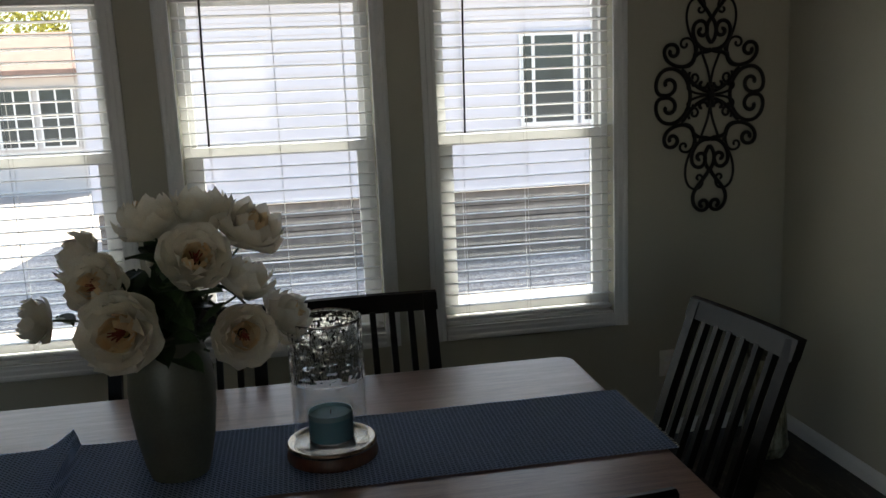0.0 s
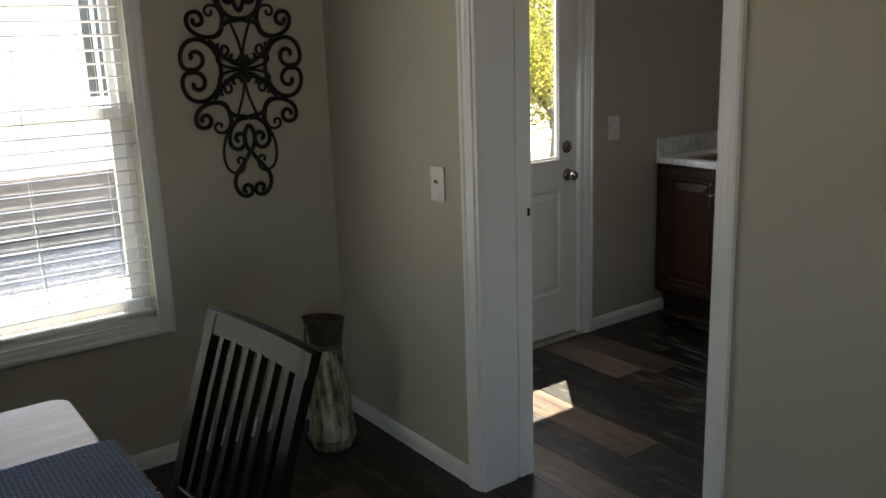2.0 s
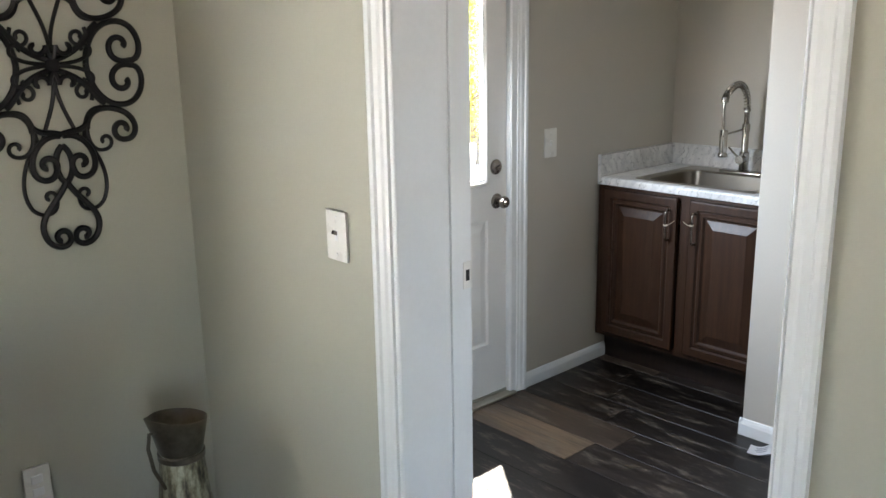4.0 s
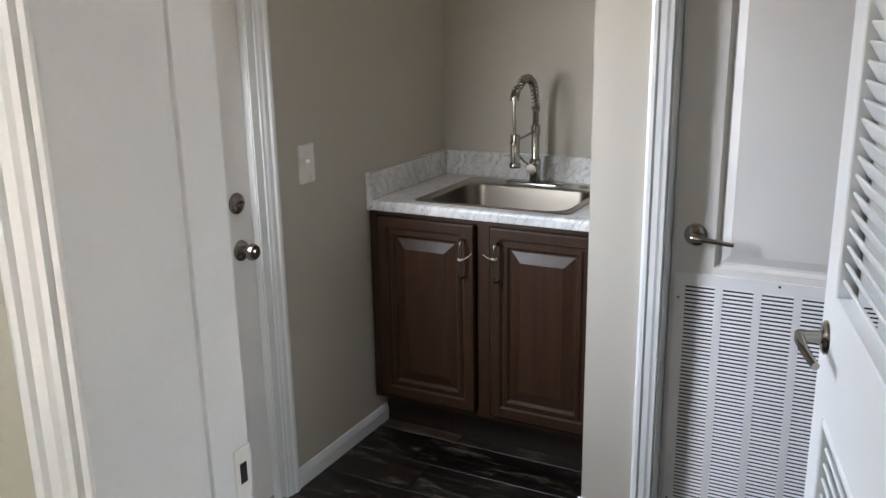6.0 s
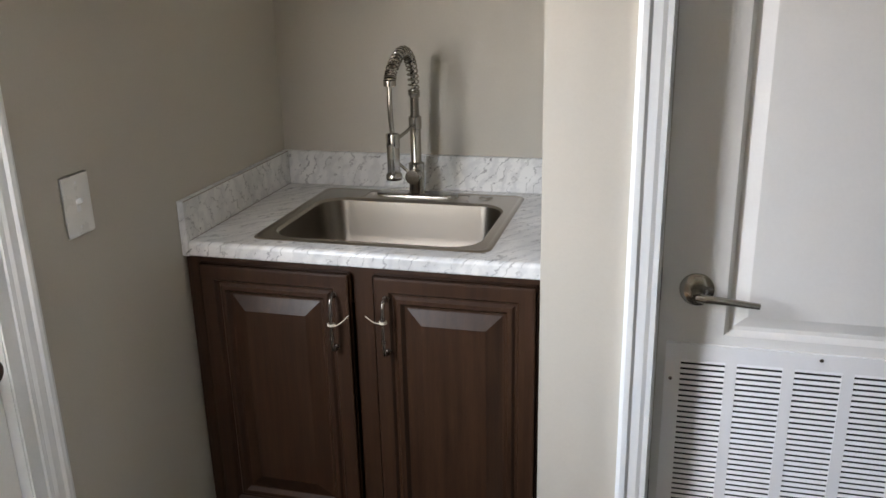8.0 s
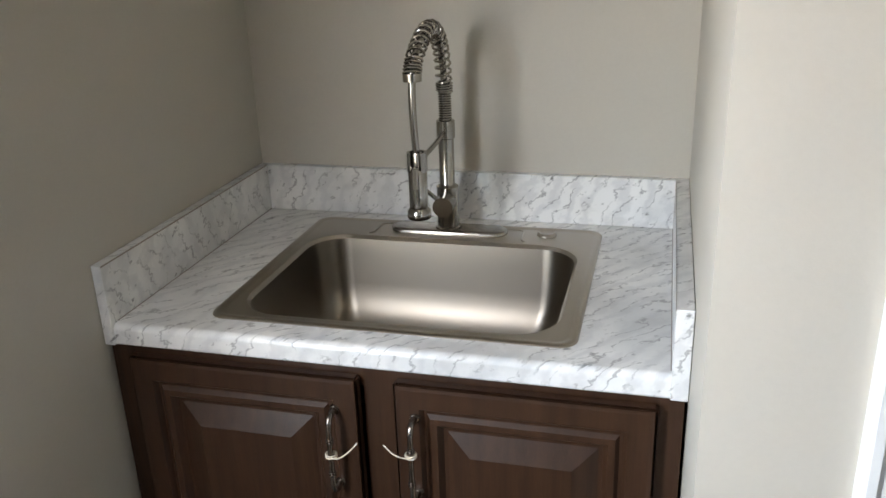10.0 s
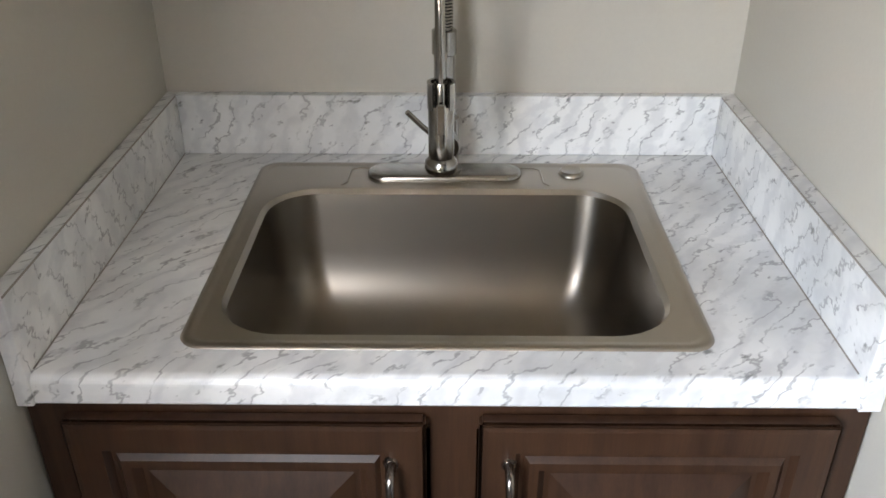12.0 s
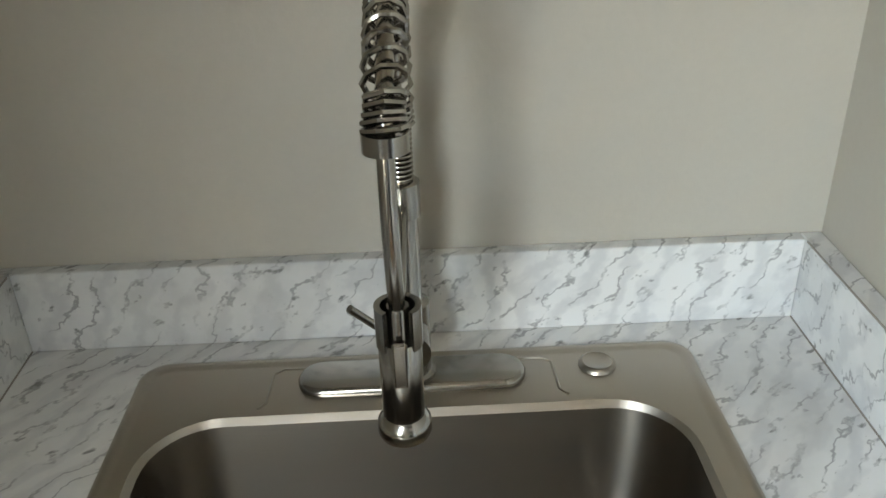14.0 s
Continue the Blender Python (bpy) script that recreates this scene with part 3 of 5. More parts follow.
profile_bar(bb, SKIRTING, (1.818, -0.919, 0), (1.818, CLOSET[1] + 0.06, 0), (-1, 0, 0), (0, 0, 1))
profile_bar(bb, SKIRTING, (1.808, -0.93, 0), (2.155, -0.93, 0), (0, 1, 0), (0, 0, 1))
profile_bar(bb, SKIRTING, (1.818, CLOSET[0] - 0.06, 0), (1.818, -2.95, 0), (-1, 0, 0), (0, 0, 1))
profile_bar(bb, SKIRTING, (XW, 0, 0), (XW, YS, 0), (1, 0, 0), (0, 0, 1))
profile_bar(bb, SKIRTING, (XW, YS, 0), (RX, YS, 0), (0, 1, 0), (0, 0, 1))
structure("baseboard", bb, WHITE, "low white painted baseboard", "baseboard")


# ---- windows with blinds ----
def window(index, c, w):
    z0, z1 = WIN_Z
    root = structure("window_%d" % index, cells([c - w / 2, c + w / 2], [z0, z1], [(c - w / 2 + 0.028, c + w / 2 - 0.028, z0 + 0.028, z1 - 0.028)], 0.065, 0.128, lambda a, b, d: (a, d, b)), VINYL, "white vinyl single-hung window with open blinds", "window")
    x0, x1 = c - w / 2 + 0.028, c + w / 2 - 0.028
    zm = 1.365
    part("window_sash", cells([x0, x1], [z0 + 0.028, zm + 0.03], [(x0 + 0.042, x1 - 0.042, z0 + 0.075, zm - 0.012)], 0.072, 0.096, lambda a, b, d: (a, d, b)), VINYL, root)
    part("window_sash", cells([x0, x1], [zm - 0.005, z1 - 0.028], [(x0 + 0.022, x1 - 0.022, zm + 0.03, z1 - 0.06)], 0.099, 0.122, lambda a, b, d: (a, d, b)), VINYL, root)
    for za, zb, y in ((z0 + 0.075, zm - 0.012, 0.084), (zm + 0.03, z1 - 0.06, 0.110)):
        e = 0.042 if y < 0.1 else 0.022
        pane = part("pane", boxed(x0 + e, x1 - e, y - 0.002, y + 0.002, za, zb), PANE, root)
    # sill board and side returns
    part("window_sill", boxed(c - w / 2, c + w / 2, 0.002, 0.064, z0, z0 + 0.006, bevel=0.002), WHITE, root)
    # blind
    b = thing("window_blind", (c, 0.032, z1), "white slatted blind lowered with its slats open", "blind", "window blinds")
    bx0, bx1 = c - w / 2 + 0.006, c + w / 2 - 0.006
    part("headrail", boxed(bx0, bx1, 0.004, 0.060, z1 - 0.05, z1 - 0.001, bevel=0.004), VINYL, b)
    part("bottom_rail", boxed(bx0, bx1, 0.008, 0.056, z0 + 0.018, z0 + 0.036, bevel=0.005), VINYL, b)
    slat = None
    z = z0 + 0.082
    while z < z1 - 0.06:
        if slat is None:
            bm = bmesh.new()
            prof = [(-0.024, -0.0016), (-0.012, 0.0006), (0.0, 0.0016), (0.012, 0.0006), (0.024, -0.0016)]
            top = [[bm.verts.new((x, y, zz + 0.0012)) for y, zz in prof] for x in (bx0 - c, bx1 - c)]
            bot = [[bm.verts.new((x, y, zz - 0.0012)) for y, zz in prof] for x in (bx0 - c, bx1 - c)]
            for i in range(4):
                bm.faces.new((top[0][i], top[0][i + 1], top[1][i + 1], top[1][i]))
                bm.faces.new((bot[0][i], bot[1][i], bot[1][i + 1], bot[0][i + 1]))
            for i in (0, 4):
                bm.faces.new((top[0][i], top[1][i], bot[1][i], bot[0][i]))
            slat = part("slat", bm, VINYL, b, local=True)
            ob = slat
        else:
            ob = new("slat", slat.data)
            ob.parent = b
        ob.matrix_basis = pose(0, 0, z - z1, random.uniform(-1.2, 1.0) - 5.5, random.uniform(-0.25, 0.25), 0)
        z += 0.0487
    for u in (-0.27, 0.0, 0.27):
        for y in (0.006, 0.058):
            part("ladder_cord", cylinder(bmesh.new(), (c + u, y, z0 + 0.03), (c + u, y, z1 - 0.05), 0.0011, seg=5), CORD, b)
    part("tilt_wand", tube(bmesh.new(), [(c - w / 2 + 0.118, -0.012, z1 - 0.04), (c - w / 2 + 0.112, -0.016, 1.70), (c - w / 2 + 0.107, -0.017, 1.405)], 0.0042, 8), WAND, b, "dark clear tilt wand")
    return root


for i, (c, w) in enumerate(WIN):
    window(i + 1, c, w)


# ---- outside door ----
def raised_panel(bm, frame, depth, u0, u1, v0, v1, border=0.03, sunk=0.008):
    """A sunk border with a raised field; frame(u, v, d) gives the place, d outwards."""
    def ring(o, d):
        return [bm.verts.new(frame(u, v, d)) for u, v in ((u0 + o, v0 + o), (u1 - o, v0 + o), (u1 - o, v1 - o), (u0 + o, v1 - o))]
    steps = [(0, 0.0005), (border * 0.22, -sunk), (border * 0.42, -sunk), (border, -0.001 if depth == 0 else depth)]
    rings = [ring(o, d) for o, d in steps]
    for a, b in zip(rings, rings[1:]):
        for i in range(4):
            j = (i + 1) % 4
            bm.faces.new((a[i], a[j], b[j], b[i]))
    bm.faces.new(rings[-1])


def slab_with_panels(x0, x1, z0, z1, y0, y1, panels, holes=(), border=0.035, sunk=0.008, lift=-0.002, front=-1):
    """A door leaf in a plane of constant y: openings for panels are cut in the front, each filled with a raised panel."""
    bm = cells([x0, x1], [z0, z1], list(holes), y0, y1, lambda a, b, d: (a, d, b))
    # remove the front faces where panels sit by building the front as its own grid
    fy = y0 if front < 0 else y1
    for f in [f for f in bm.faces if abs(f.calc_center_median().y - fy) < 1e-6 and abs(f.normal.y if f.normal.length else 1) >= 0]:
        bm.faces.remove(f)
    xs = sorted({x0, x1, *[p[i] for p in list(panels) + list(holes) for i in (0, 1)]})
    zs = sorted({z0, z1, *[p[i] for p in list(panels) + list(holes) for i in (2, 3)]})
    for xa, xb in zip(xs, xs[1:]):
        for za, zb in zip(zs, zs[1:]):
            cx, cz = (xa + xb) / 2, (za + zb) / 2
            if any(p[0] < cx < p[1] and p[2] < cz < p[3] for p in list(panels) + list(holes)):
                continue
            bm.faces.new([bm.verts.new(q) for q in ((xa, fy, za), (xb, fy, za), (xb, fy, zb), (xa, fy, zb))])
    for p in panels:
        raised_panel(bm, lambda u, v, d: (u, fy + front * d, v), lift, *p, border=border, sunk=sunk)
    bmesh.ops.remove_doubles(bm, verts=bm.verts[:], dist=1e-5)
    return bm


DX0, DX1 = EXT[0] + 0.006, EXT[1] - 0.006
LITE = (DX0 + 0.115, DX1 - 0.112, 0.962, 1.86)
door = thing("outside_door", (DX0, 0.03, 0.012), "white panelled outside door with a tall glass pane", "door")
pw = (LITE[1] - LITE[0] - 0.07) / 2
leaf = slab_with_panels(DX0, DX1, 0.025, 2.035, 0.022, 0.066, [(LITE[0], LITE[0] + pw, 0.26, 0.815), (LITE[1] - pw, LITE[1], 0.26, 0.815)], [LITE], 0.045, 0.007)
leaf_ob = part("leaf", leaf, DOORWHITE, door)
lf = bmesh.new()
for a, b, ax in ((LITE[0], LITE[1], "h0"), (LITE[0], LITE[1], "h1"), (LITE[2], LITE[3], "v0"), (LITE[2], LITE[3], "v1")):
    k = 0.030
    prof = [(0, 0), (0, 0.006), (0.007, 0.011), (0.016, 0.011), (0.024, 0.006), (k, 0.004), (k, 0)]
    if ax == "h0":
        profile_bar(lf, prof, (a, 0.0225, LITE[2]), (b, 0.0225, LITE[2]), (0, -1, 0), (0, 0, 1))
    elif ax == "h1":
        profile_bar(lf, prof, (a, 0.0225, LITE[3]), (b, 0.0225, LITE[3]), (0, -1, 0), (0, 0, -1))
    elif ax == "v0":
        profile_bar(lf, prof, (LITE[0], 0.0225, a), (LITE[0], 0.0225, b), (0, -1, 0), (1, 0, 0))
    else:
        profile_bar(lf, prof, (LITE[1], 0.0225, a), (LITE[1], 0.0225, b), (0, -1, 0), (-1, 0, 0))
frame_ob = part("glass_frame", lf, DOORWHITE, door)
for k in range(5):
    part("screw_plug", lathe([(0, 0.0014), (0.0035, 0.001), (0.0045, 0)], seg=10), PLASTIC, frame_ob).matrix_basis = Matrix.Translation((LITE[1] - 0.020 - DX0, 0.0225 - 0.012 - 0.03, LITE[2] + 0.07 + k * 0.19 - 0.012)) @ pose(0, 0, 0, 90, 0, 0)
gp = part("pane", boxed(LITE[0] + 0.004, LITE[1] - 0.004, 0.040, 0.048, LITE[2] + 0.004, LITE[3] - 0.004), PANE, door)


def knob_set(root, x, y, z, kind):
    rose = lathe([(0, 0.012), (0.012, 0.012), (0.024, 0.010), (0.031, 0.006), (0.033, 0.0)], seg=32)
    rose.transform(pose(x, y, z, 90, 0, 0))
    ob = part("rose" if kind != "bolt" else "deadbolt", rose, PEWTER, root, "aged nickel rose", smooth=True)
    if kind == "bolt":
        bm = boxed(-0.004, 0.004, -0.024, -0.010, -0.014, 0.014, bevel=0.002)
        bm.transform(Matrix.Translation((x, y, z)) @ pose(0, 0, 0, 0, 70, 0))
        part("thumb_turn", bm, PEWTER, ob)
    else:
        bm = lathe([(0, 0.062), (0.010, 0.062), (0.012, 0.056), (0.022, 0.056), (0.026, 0.048), (0.026, 0.040), (0.020, 0.032), (0.013, 0.026), (0.012, 0.010)], seg=32)
        bm.transform(pose(x, y, z, 90, 0, 0))
        part("knob", bm, PEWTER, ob, smooth=True)


knob_set(door, 1.388, 0.022, 1.036, "bolt")
knob_set(door, 1.392, 0.022, 0.890, "knob")
th = bmesh.new()
box(th, EXT[0] - 0.02, EXT[1] + 0.02, -0.025, 0.13, 0.0, 0.012, 0.003)
box(th, EXT[0], EXT[1], 0.02, 0.10, 0.012, 0.022, 0.003)
tagged(part("door_threshold", th, THRESH), "pale metal threshold under the outside door", "threshold", kind="structure")

# strike plate on the door lining
sp = thing("strike_plate", (0.2, DWAY[1] - 0.007, 0.975), "small pale strike plate on the door lining", "strike plate")
part("plate", boxed(0.206, 0.236, DWAY[1] - 0.0145, DWAY[1] - 0.0122, 0.968, 1.036, bevel=0.0008), PLASTIC, sp)
# no hole is cut: a black block paints the shade inside it
part("bolt_hole_shade", boxed(0.214, 0.226, DWAY[1] - 0.0152, DWAY[1] - 0.0144, 0.988, 1.016), DARK, sp)


# ---- switches and outlet ----
def wall_plate(name, place, turn, label, group, w=0.086, h=0.128, kind="switch"):
    """A plate lying in local x-z, facing local -y."""
    t = thing(name, place, label, "light switch" if kind == "switch" else "outlet", group, turn)
    part("plate", boxed(-w / 2, w / 2, -0.006, 0, -h / 2, h / 2, bevel=0.003, seg=2), PLASTIC, t, local=True)
    if kind == "switch":
        part("slot", boxed(-0.006, 0.006, -0.0066, -0.0055, -0.013, 0.013), GRILLEWHITE, t, local=True)
        bm = boxed(-0.0045, 0.0045, -0.019, -0.004, -0.005, 0.005, bevel=0.0015)
        bm.transform(pose(0, 0, 0.003, -25, 0, 0))
        part("toggle", bm, PEWTER if group == "a" else PLASTIC, t, "grey toggle" if group == "a" else "", local=True)
    else:
        for z in (-0.02, 0.02):
            part("socket", boxed(-0.016, 0.016, -0.0075, -0.005, z - 0.013, z + 0.013, bevel=0.003), GRILLEWHITE, t, local=True)
    for z in (-h * 0.36, h * 0.36) if kind == "switch" else (0.0,):
        bm = lathe([(0, 0.001), (0.0025, 0.0008), (0.003, 0)], seg=10)
        bm.transform(pose(0, -0.006, z, 90, 0, 0))
        part("screw", bm, GRILLEWHITE, t, local=True)
    return t


wall_plate("light_switch", (0.0, -0.769, 1.104), -90, "white toggle switch on the wall beside the doorway", "a")
wall_plate("light_switch", (1.710, 0.0, 1.108), 0, "white toggle switch beside the outside door", "")
wall_plate("wall_outlet", (-0.546, 0.0, 0.338), 0, "white double outlet under the metal wall ornament", "", 0.076, 0.122, "outlet")


# ---- wooden plaque beyond the doorway ----
pq = thing("wall_plaque", (RX, -2.44, 1.205), "orange-brown wooden plaque hanging on the painted wall", "wall plaque")
part("board", boxed(RX - 0.018, RX - 0.001, -2.60, -2.28, 1.205, 1.62, bevel=0.003), PLAQUE, pq)
part("border", cells([-2.60, -2.28], [1.205, 1.62], [(-2.575, -2.305, 1.230, 1.595)], RX - 0.026, RX - 0.0182, lambda a, b, d: (d, a, b)), PLAQUE, pq)


# ---- sink alcove ----
CF, CB, CT = 2.066, 2.672, 0.917        # counter front, backsplash face, counter top
CL, CR = -0.020, -0.904                 # inner faces of the side splashes
SX0, SX1, SY0, SY1 = 2.118, 2.634, -0.768, -0.160
BX0, BX1, BY0, BY1 = 2.152, 2.530, -0.728, -0.196
cab = thing("sink_cabinet", (2.1, -0.465, 0.0), "dark brown stained two-door sink base cabinet with raised panels", "cabinet")
FX = 2.092                              # cabinet face
body = bmesh.new()
box(body, FX, 2.660, -0.925, -0.907, 0.135, 0.878)
box(body, FX, 2.660, -0.023, -0.005, 0.135, 0.878)
box(body, FX, 2.660, -0.907, -0.023, 0.135, 0.150)
box(body, 2.645, 2.660, -0.907, -0.023, 0.150, 0.60)
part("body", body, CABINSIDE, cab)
ff = cells([-0.925, -0.005], [0.135, 0.879], [(-0.885, -0.498, 0.165, 0.845), (-0.446, -0.045, 0.165, 0.845)], FX - 0.019, FX - 0.0005, lambda a, b, d: (d, a, b))
part("face_frame", ff, CABINET, cab)
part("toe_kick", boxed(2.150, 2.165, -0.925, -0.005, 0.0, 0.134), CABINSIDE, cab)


def cabinet_door(y0, y1, z0, z1):
    x1, x0 = FX - 0.0195, FX - 0.0395
    bm = boxed(x0, x1, y0, y1, z0, z1, bevel=0.0035, seg=2)
    # stepped frame: replaced front by a moulded face
    fr = bmesh.new()
    steps = [(0.004, 0.0), (0.010, 0.0008), (0.040, 0.0008), (0.046, -0.0075), (0.051, -0.0075), (0.057, -0.0015), (0.067, -0.0015), (0.075, -0.0125), (0.081, -0.0125), (0.118, 0.0010)]
    rings = []
    for o, d in steps:
        rings.append([fr.verts.new((x0 - d - 0.0006, y, z)) for y, z in ((y0 + o, z0 + o), (y1 - o, z0 + o), (y1 - o, z1 - o), (y0 + o, z1 - o))])
    for a, b in zip(rings, rings[1:]):
        for i in range(4):
            j = (i + 1) % 4
            fr.faces.new((a[i], a[j], b[j], b[i]))
    fr.faces.new(rings[-1])
    for f in [f for f in bm.faces if f.normal.x < -0.99]:
        bm.faces.remove(f)
    join(bm, fr)
    return bm


def pull(y, ztop, zbot, x):
    bm = bmesh.new()
    pts = [(x, y, ztop), (x - 0.010, y, ztop + 0.001)] + bezier((x - 0.012, y, ztop), (x - 0.034, y, ztop + 0.004), (x - 0.030, y, ztop - 0.02), (x - 0.031, y, (ztop + zbot) / 2), 8) + bezier((x - 0.031, y, (ztop + zbot) / 2 - 0.005), (x - 0.030, y, zbot + 0.02), (x - 0.034, y, zbot - 0.004), (x - 0.012, y, zbot), 8) + [(x, y, zbot)]
    tube(bm, pts, lambda t: 0.0062 - 0.0018 * math.sin(math.pi * t), 10)
    for z in (ztop, zbot):
        k = lathe([(0, 0.006), (0.0075, 0.005), (0.0095, 0.0)], seg=16)
        k.transform(pose(x, y, z, 0, -90, 0))
        join(bm, k)
    for z in (ztop - 0.036, ztop - 0.041, zbot + 0.036, zbot + 0.041):
        tube(bm, [(x - 0.0305, y, z), (x - 0.0305, y, z - 0.003)], 0.0062, 10)
    return bm


for y0, y1, hy in ((-0.442, -0.046, -0.4035), (-0.890, -0.500, -0.5335)):
    d = part("door", cabinet_door(y0, y1, 0.158, 0.868), CABINET, cab)
    part("handle", pull(hy, 0.812, 0.676, FX - 0.0395), PEWTER, d, "aged pewter bow handle", smooth=True)
    s = 1 if hy > -0.45 else -1
    tw = bmesh.new()
    zt = 0.745 if s > 0 else 0.762
    for k in range(2):
        ring = [(FX - 0.069 + 0.0085 * math.cos(a), hy + 0.0085 * math.sin(a), zt + 0.004 * k) for a in [i * math.pi / 5 for i in range(11)]]
        tube(tw, ring, 0.0014, 5)
    tube(tw, bezier((FX - 0.074, hy, zt), (FX - 0.088, hy - s * 0.02, zt + 0.005), (FX - 0.078, hy - s * 0.03, zt + 0.012), (FX - 0.066, hy - s * 0.044, zt + (0.028 if s > 0 else 0.012)), 8), 0.0012, 5)
    tagged(part("twine_tie", tw, TWINE), "short end of cream twine tied round a cabinet handle", "string", "handle ties")

# counter with a cut-out
counter = bmesh.new()
join(counter, cells([CF + 0.012, 2.689], [-0.928, -0.002], [(BX0 - 0.012, BX1 + 0.012, BY0 - 0.012, BY1 + 0.012)], CT - 0.037, CT, lambda a, b, d: (a, b, d)))
nose = [(0, 0)] + [(0.012 * math.sin(a), -0.012 + 0.012 * math.cos(a)) for a in [math.radians(15 * i) for i in range(7)]] + [(0.012, -0.034), (0.010, -0.037), (0, -0.037)]
profile_bar(counter, [(u, v) for u, v in nose], (CF + 0.012, -0.9045, CT), (CF + 0.012, -0.0195, CT), (0, 0, 1), (-1, 0, 0))
ct = thing("countertop", (2.37, -0.465, CT - 0.037), "white marble-look laminate countertop over the sink cabinet", "countertop")
part("top", counter, MARBLE, ct)
part("backsplash", boxed(CB, 2.6895, -0.904, -0.020, CT + 0.0005, 1.020, bevel=0.001), MARBLE, ct)
for y0, y1 in ((-0.0195, -0.001), (-0.929, -0.9045)):
    part("side_splash", boxed(CF - 0.004, 2.6895, y0, y1, CT - 0.037, 1.020, bevel=0.001), MARBLE, ct)
for s, y in ((-1, -0.0195), (1, -0.9045)):
    part("edge_seam", boxed(CF - 0.004, 2.668, min(y, y + s * 0.0006), max(y, y + s * 0.0006), 1.0178, 1.0204), SEAM, ct, "thin brown laminate edge")
    part("corner_seam", boxed(CF + 0.014, CB, min(y, y + s * 0.0014), max(y, y + s * 0.0014), CT, CT + 0.0012), SEAM, ct, "thin brown joint line")


# sink
def rounded(x0, x1, y0, y1, r, n=8):
    pts = []
    for cx, cy, a0 in ((x1 - r, y1 - r, 0), (x0 + r, y1 - r, 90), (x0 + r, y0 + r, 180), (x1 - r, y0 + r, 270)):
        for i in range(n + 1):
            a = radians(a0 + 90 * i / n)
            pts.append((cx + r * math.cos(a), cy + r * math.sin(a)))
    return pts


def loft(bm, loops, cap=True):
    rings = [[bm.verts.new(p) for p in lp] for lp in loops]
    for a, b in zip(rings, rings[1:]):
        for i in range(len(a)):
            j = (i + 1) % len(a)
            bm.faces.new((a[i], a[j], b[j], b[i]))
    if cap:
        bm.faces.new(rings[-1])
    return rings


def loop_at(x0, x1, y0, y1, r, z, n=8):
    return [(x, y, z) for x, y in rounded(x0, x1, y0, y1, r, n)]


sink = thing("kitchen_sink", (2.376, -0.464, CT), "single-bowl brushed stainless steel drop-in sink", "sink")
rim = bmesh.new()
L = []
for o, z, r in ((0, 0.0002, 0.030), (0.002, 0.0028, 0.029), (0.006, 0.0038, 0.027), (0.011, 0.0034, 0.024), (0.014, 0.0020, 0.021), (0.018, 0.0018, 0.018)):
    L.append(loop_at(SX0 + o, SX1 - o, SY0 + o, SY1 - o, r, CT + z))
L.append(loop_at(BX0 - 0.014, BX1 + 0.014, BY0 - 0.014, BY1 + 0.014, 0.085, CT + 0.0018))
L.append(loop_at(BX0 - 0.006, BX1 + 0.006, BY0 - 0.006, BY1 + 0.006, 0.080, CT + 0.0010))
L.append(loop_at(BX0, BX1, BY0, BY1, 0.070, CT - 0.006))
loft(rim, L, cap=False)
part("rim", rim, STEEL, sink, smooth=True)
bowl = bmesh.new()
B = []
for o, z, r in ((0, -0.006, 0.070), (0.003, -0.045, 0.068), (0.006, -0.100, 0.066), (0.011, -0.128, 0.063), (0.020, -0.152, 0.059), (0.034, -0.172, 0.054), (0.052, -0.186, 0.05), (0.074, -0.195, 0.046), (0.100, -0.1995, 0.042)):
    B.append(loop_at(BX0 + o, BX1 - o, BY0 + o, BY1 - o, r, CT + z))
B.append(loop_at(2.30, 2.384, -0.504, -0.420, 0.0415, CT - 0.202))
loft(bowl, B)
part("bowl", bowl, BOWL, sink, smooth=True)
dr = lathe([(0.042, 0.001), (0.040, 0.003), (0.032, 0.002), (0.028, -0.004), (0, -0.005)], (2.342, -0.462, CT - 0.202), 32)
part("drain", dr, STEEL, sink, smooth=True)
pl = lathe([(0, 0.004), (0.012, 0.004), (0.016, 0.006), (0.019, 0.004), (0.0205, 0.0)], (2.594, -0.659, CT + 0.002), 28)
part("hole_cover", pl, STEEL, sink, "round steel hole cover", smooth=True)
ridge = bmesh.new()
tube(ridge, [(2.546, -0.62, CT + 0.0018), (2.556, -0.612, CT + 0.0018), (2.604, -0.610, CT + 0.0018), (2.612, -0.60, CT + 0.0018), (2.612, -0.318, CT + 0.0018), (2.604, -0.308, CT + 0.0018), (2.556, -0.306, CT + 0.0018), (2.546, -0.298, CT + 0.0018)], 0.0016, 6)
part("deck_ridge", ridge, STEEL, sink, smooth=True)

# faucet
FXc, FY = 2.588, -0.457
fa = thing("faucet", (FXc, FY, CT + 0.002), "brushed nickel spring-neck pull-down faucet", "faucet")
plate = bmesh.new()
loft(plate, [loop_at(FXc - 0.028 + o, FXc + 0.028 - o, -0.580 + o, -0.336 - o, 0.0275 - o, CT + z) for o, z in ((0, 0.002), (0, 0.006), (0.003, 0.010), (0.006, 0.011))])
part("deck_plate", plate, NICKEL, fa, smooth=True)
col = lathe([(0.027, 0.011), (0.027, 0.014), (0.0225, 0.016), (0.0225, 0.098), (0.0200, 0.100), (0.0165, 0.102), (0.0155, 0.104), (0.0155, 0.196), (0.0185, 0.198), (0.0185, 0.232), (0.0165, 0.2335), (0.0120, 0.234), (0.0120, 0.236)], (FXc, FY, CT), 32)
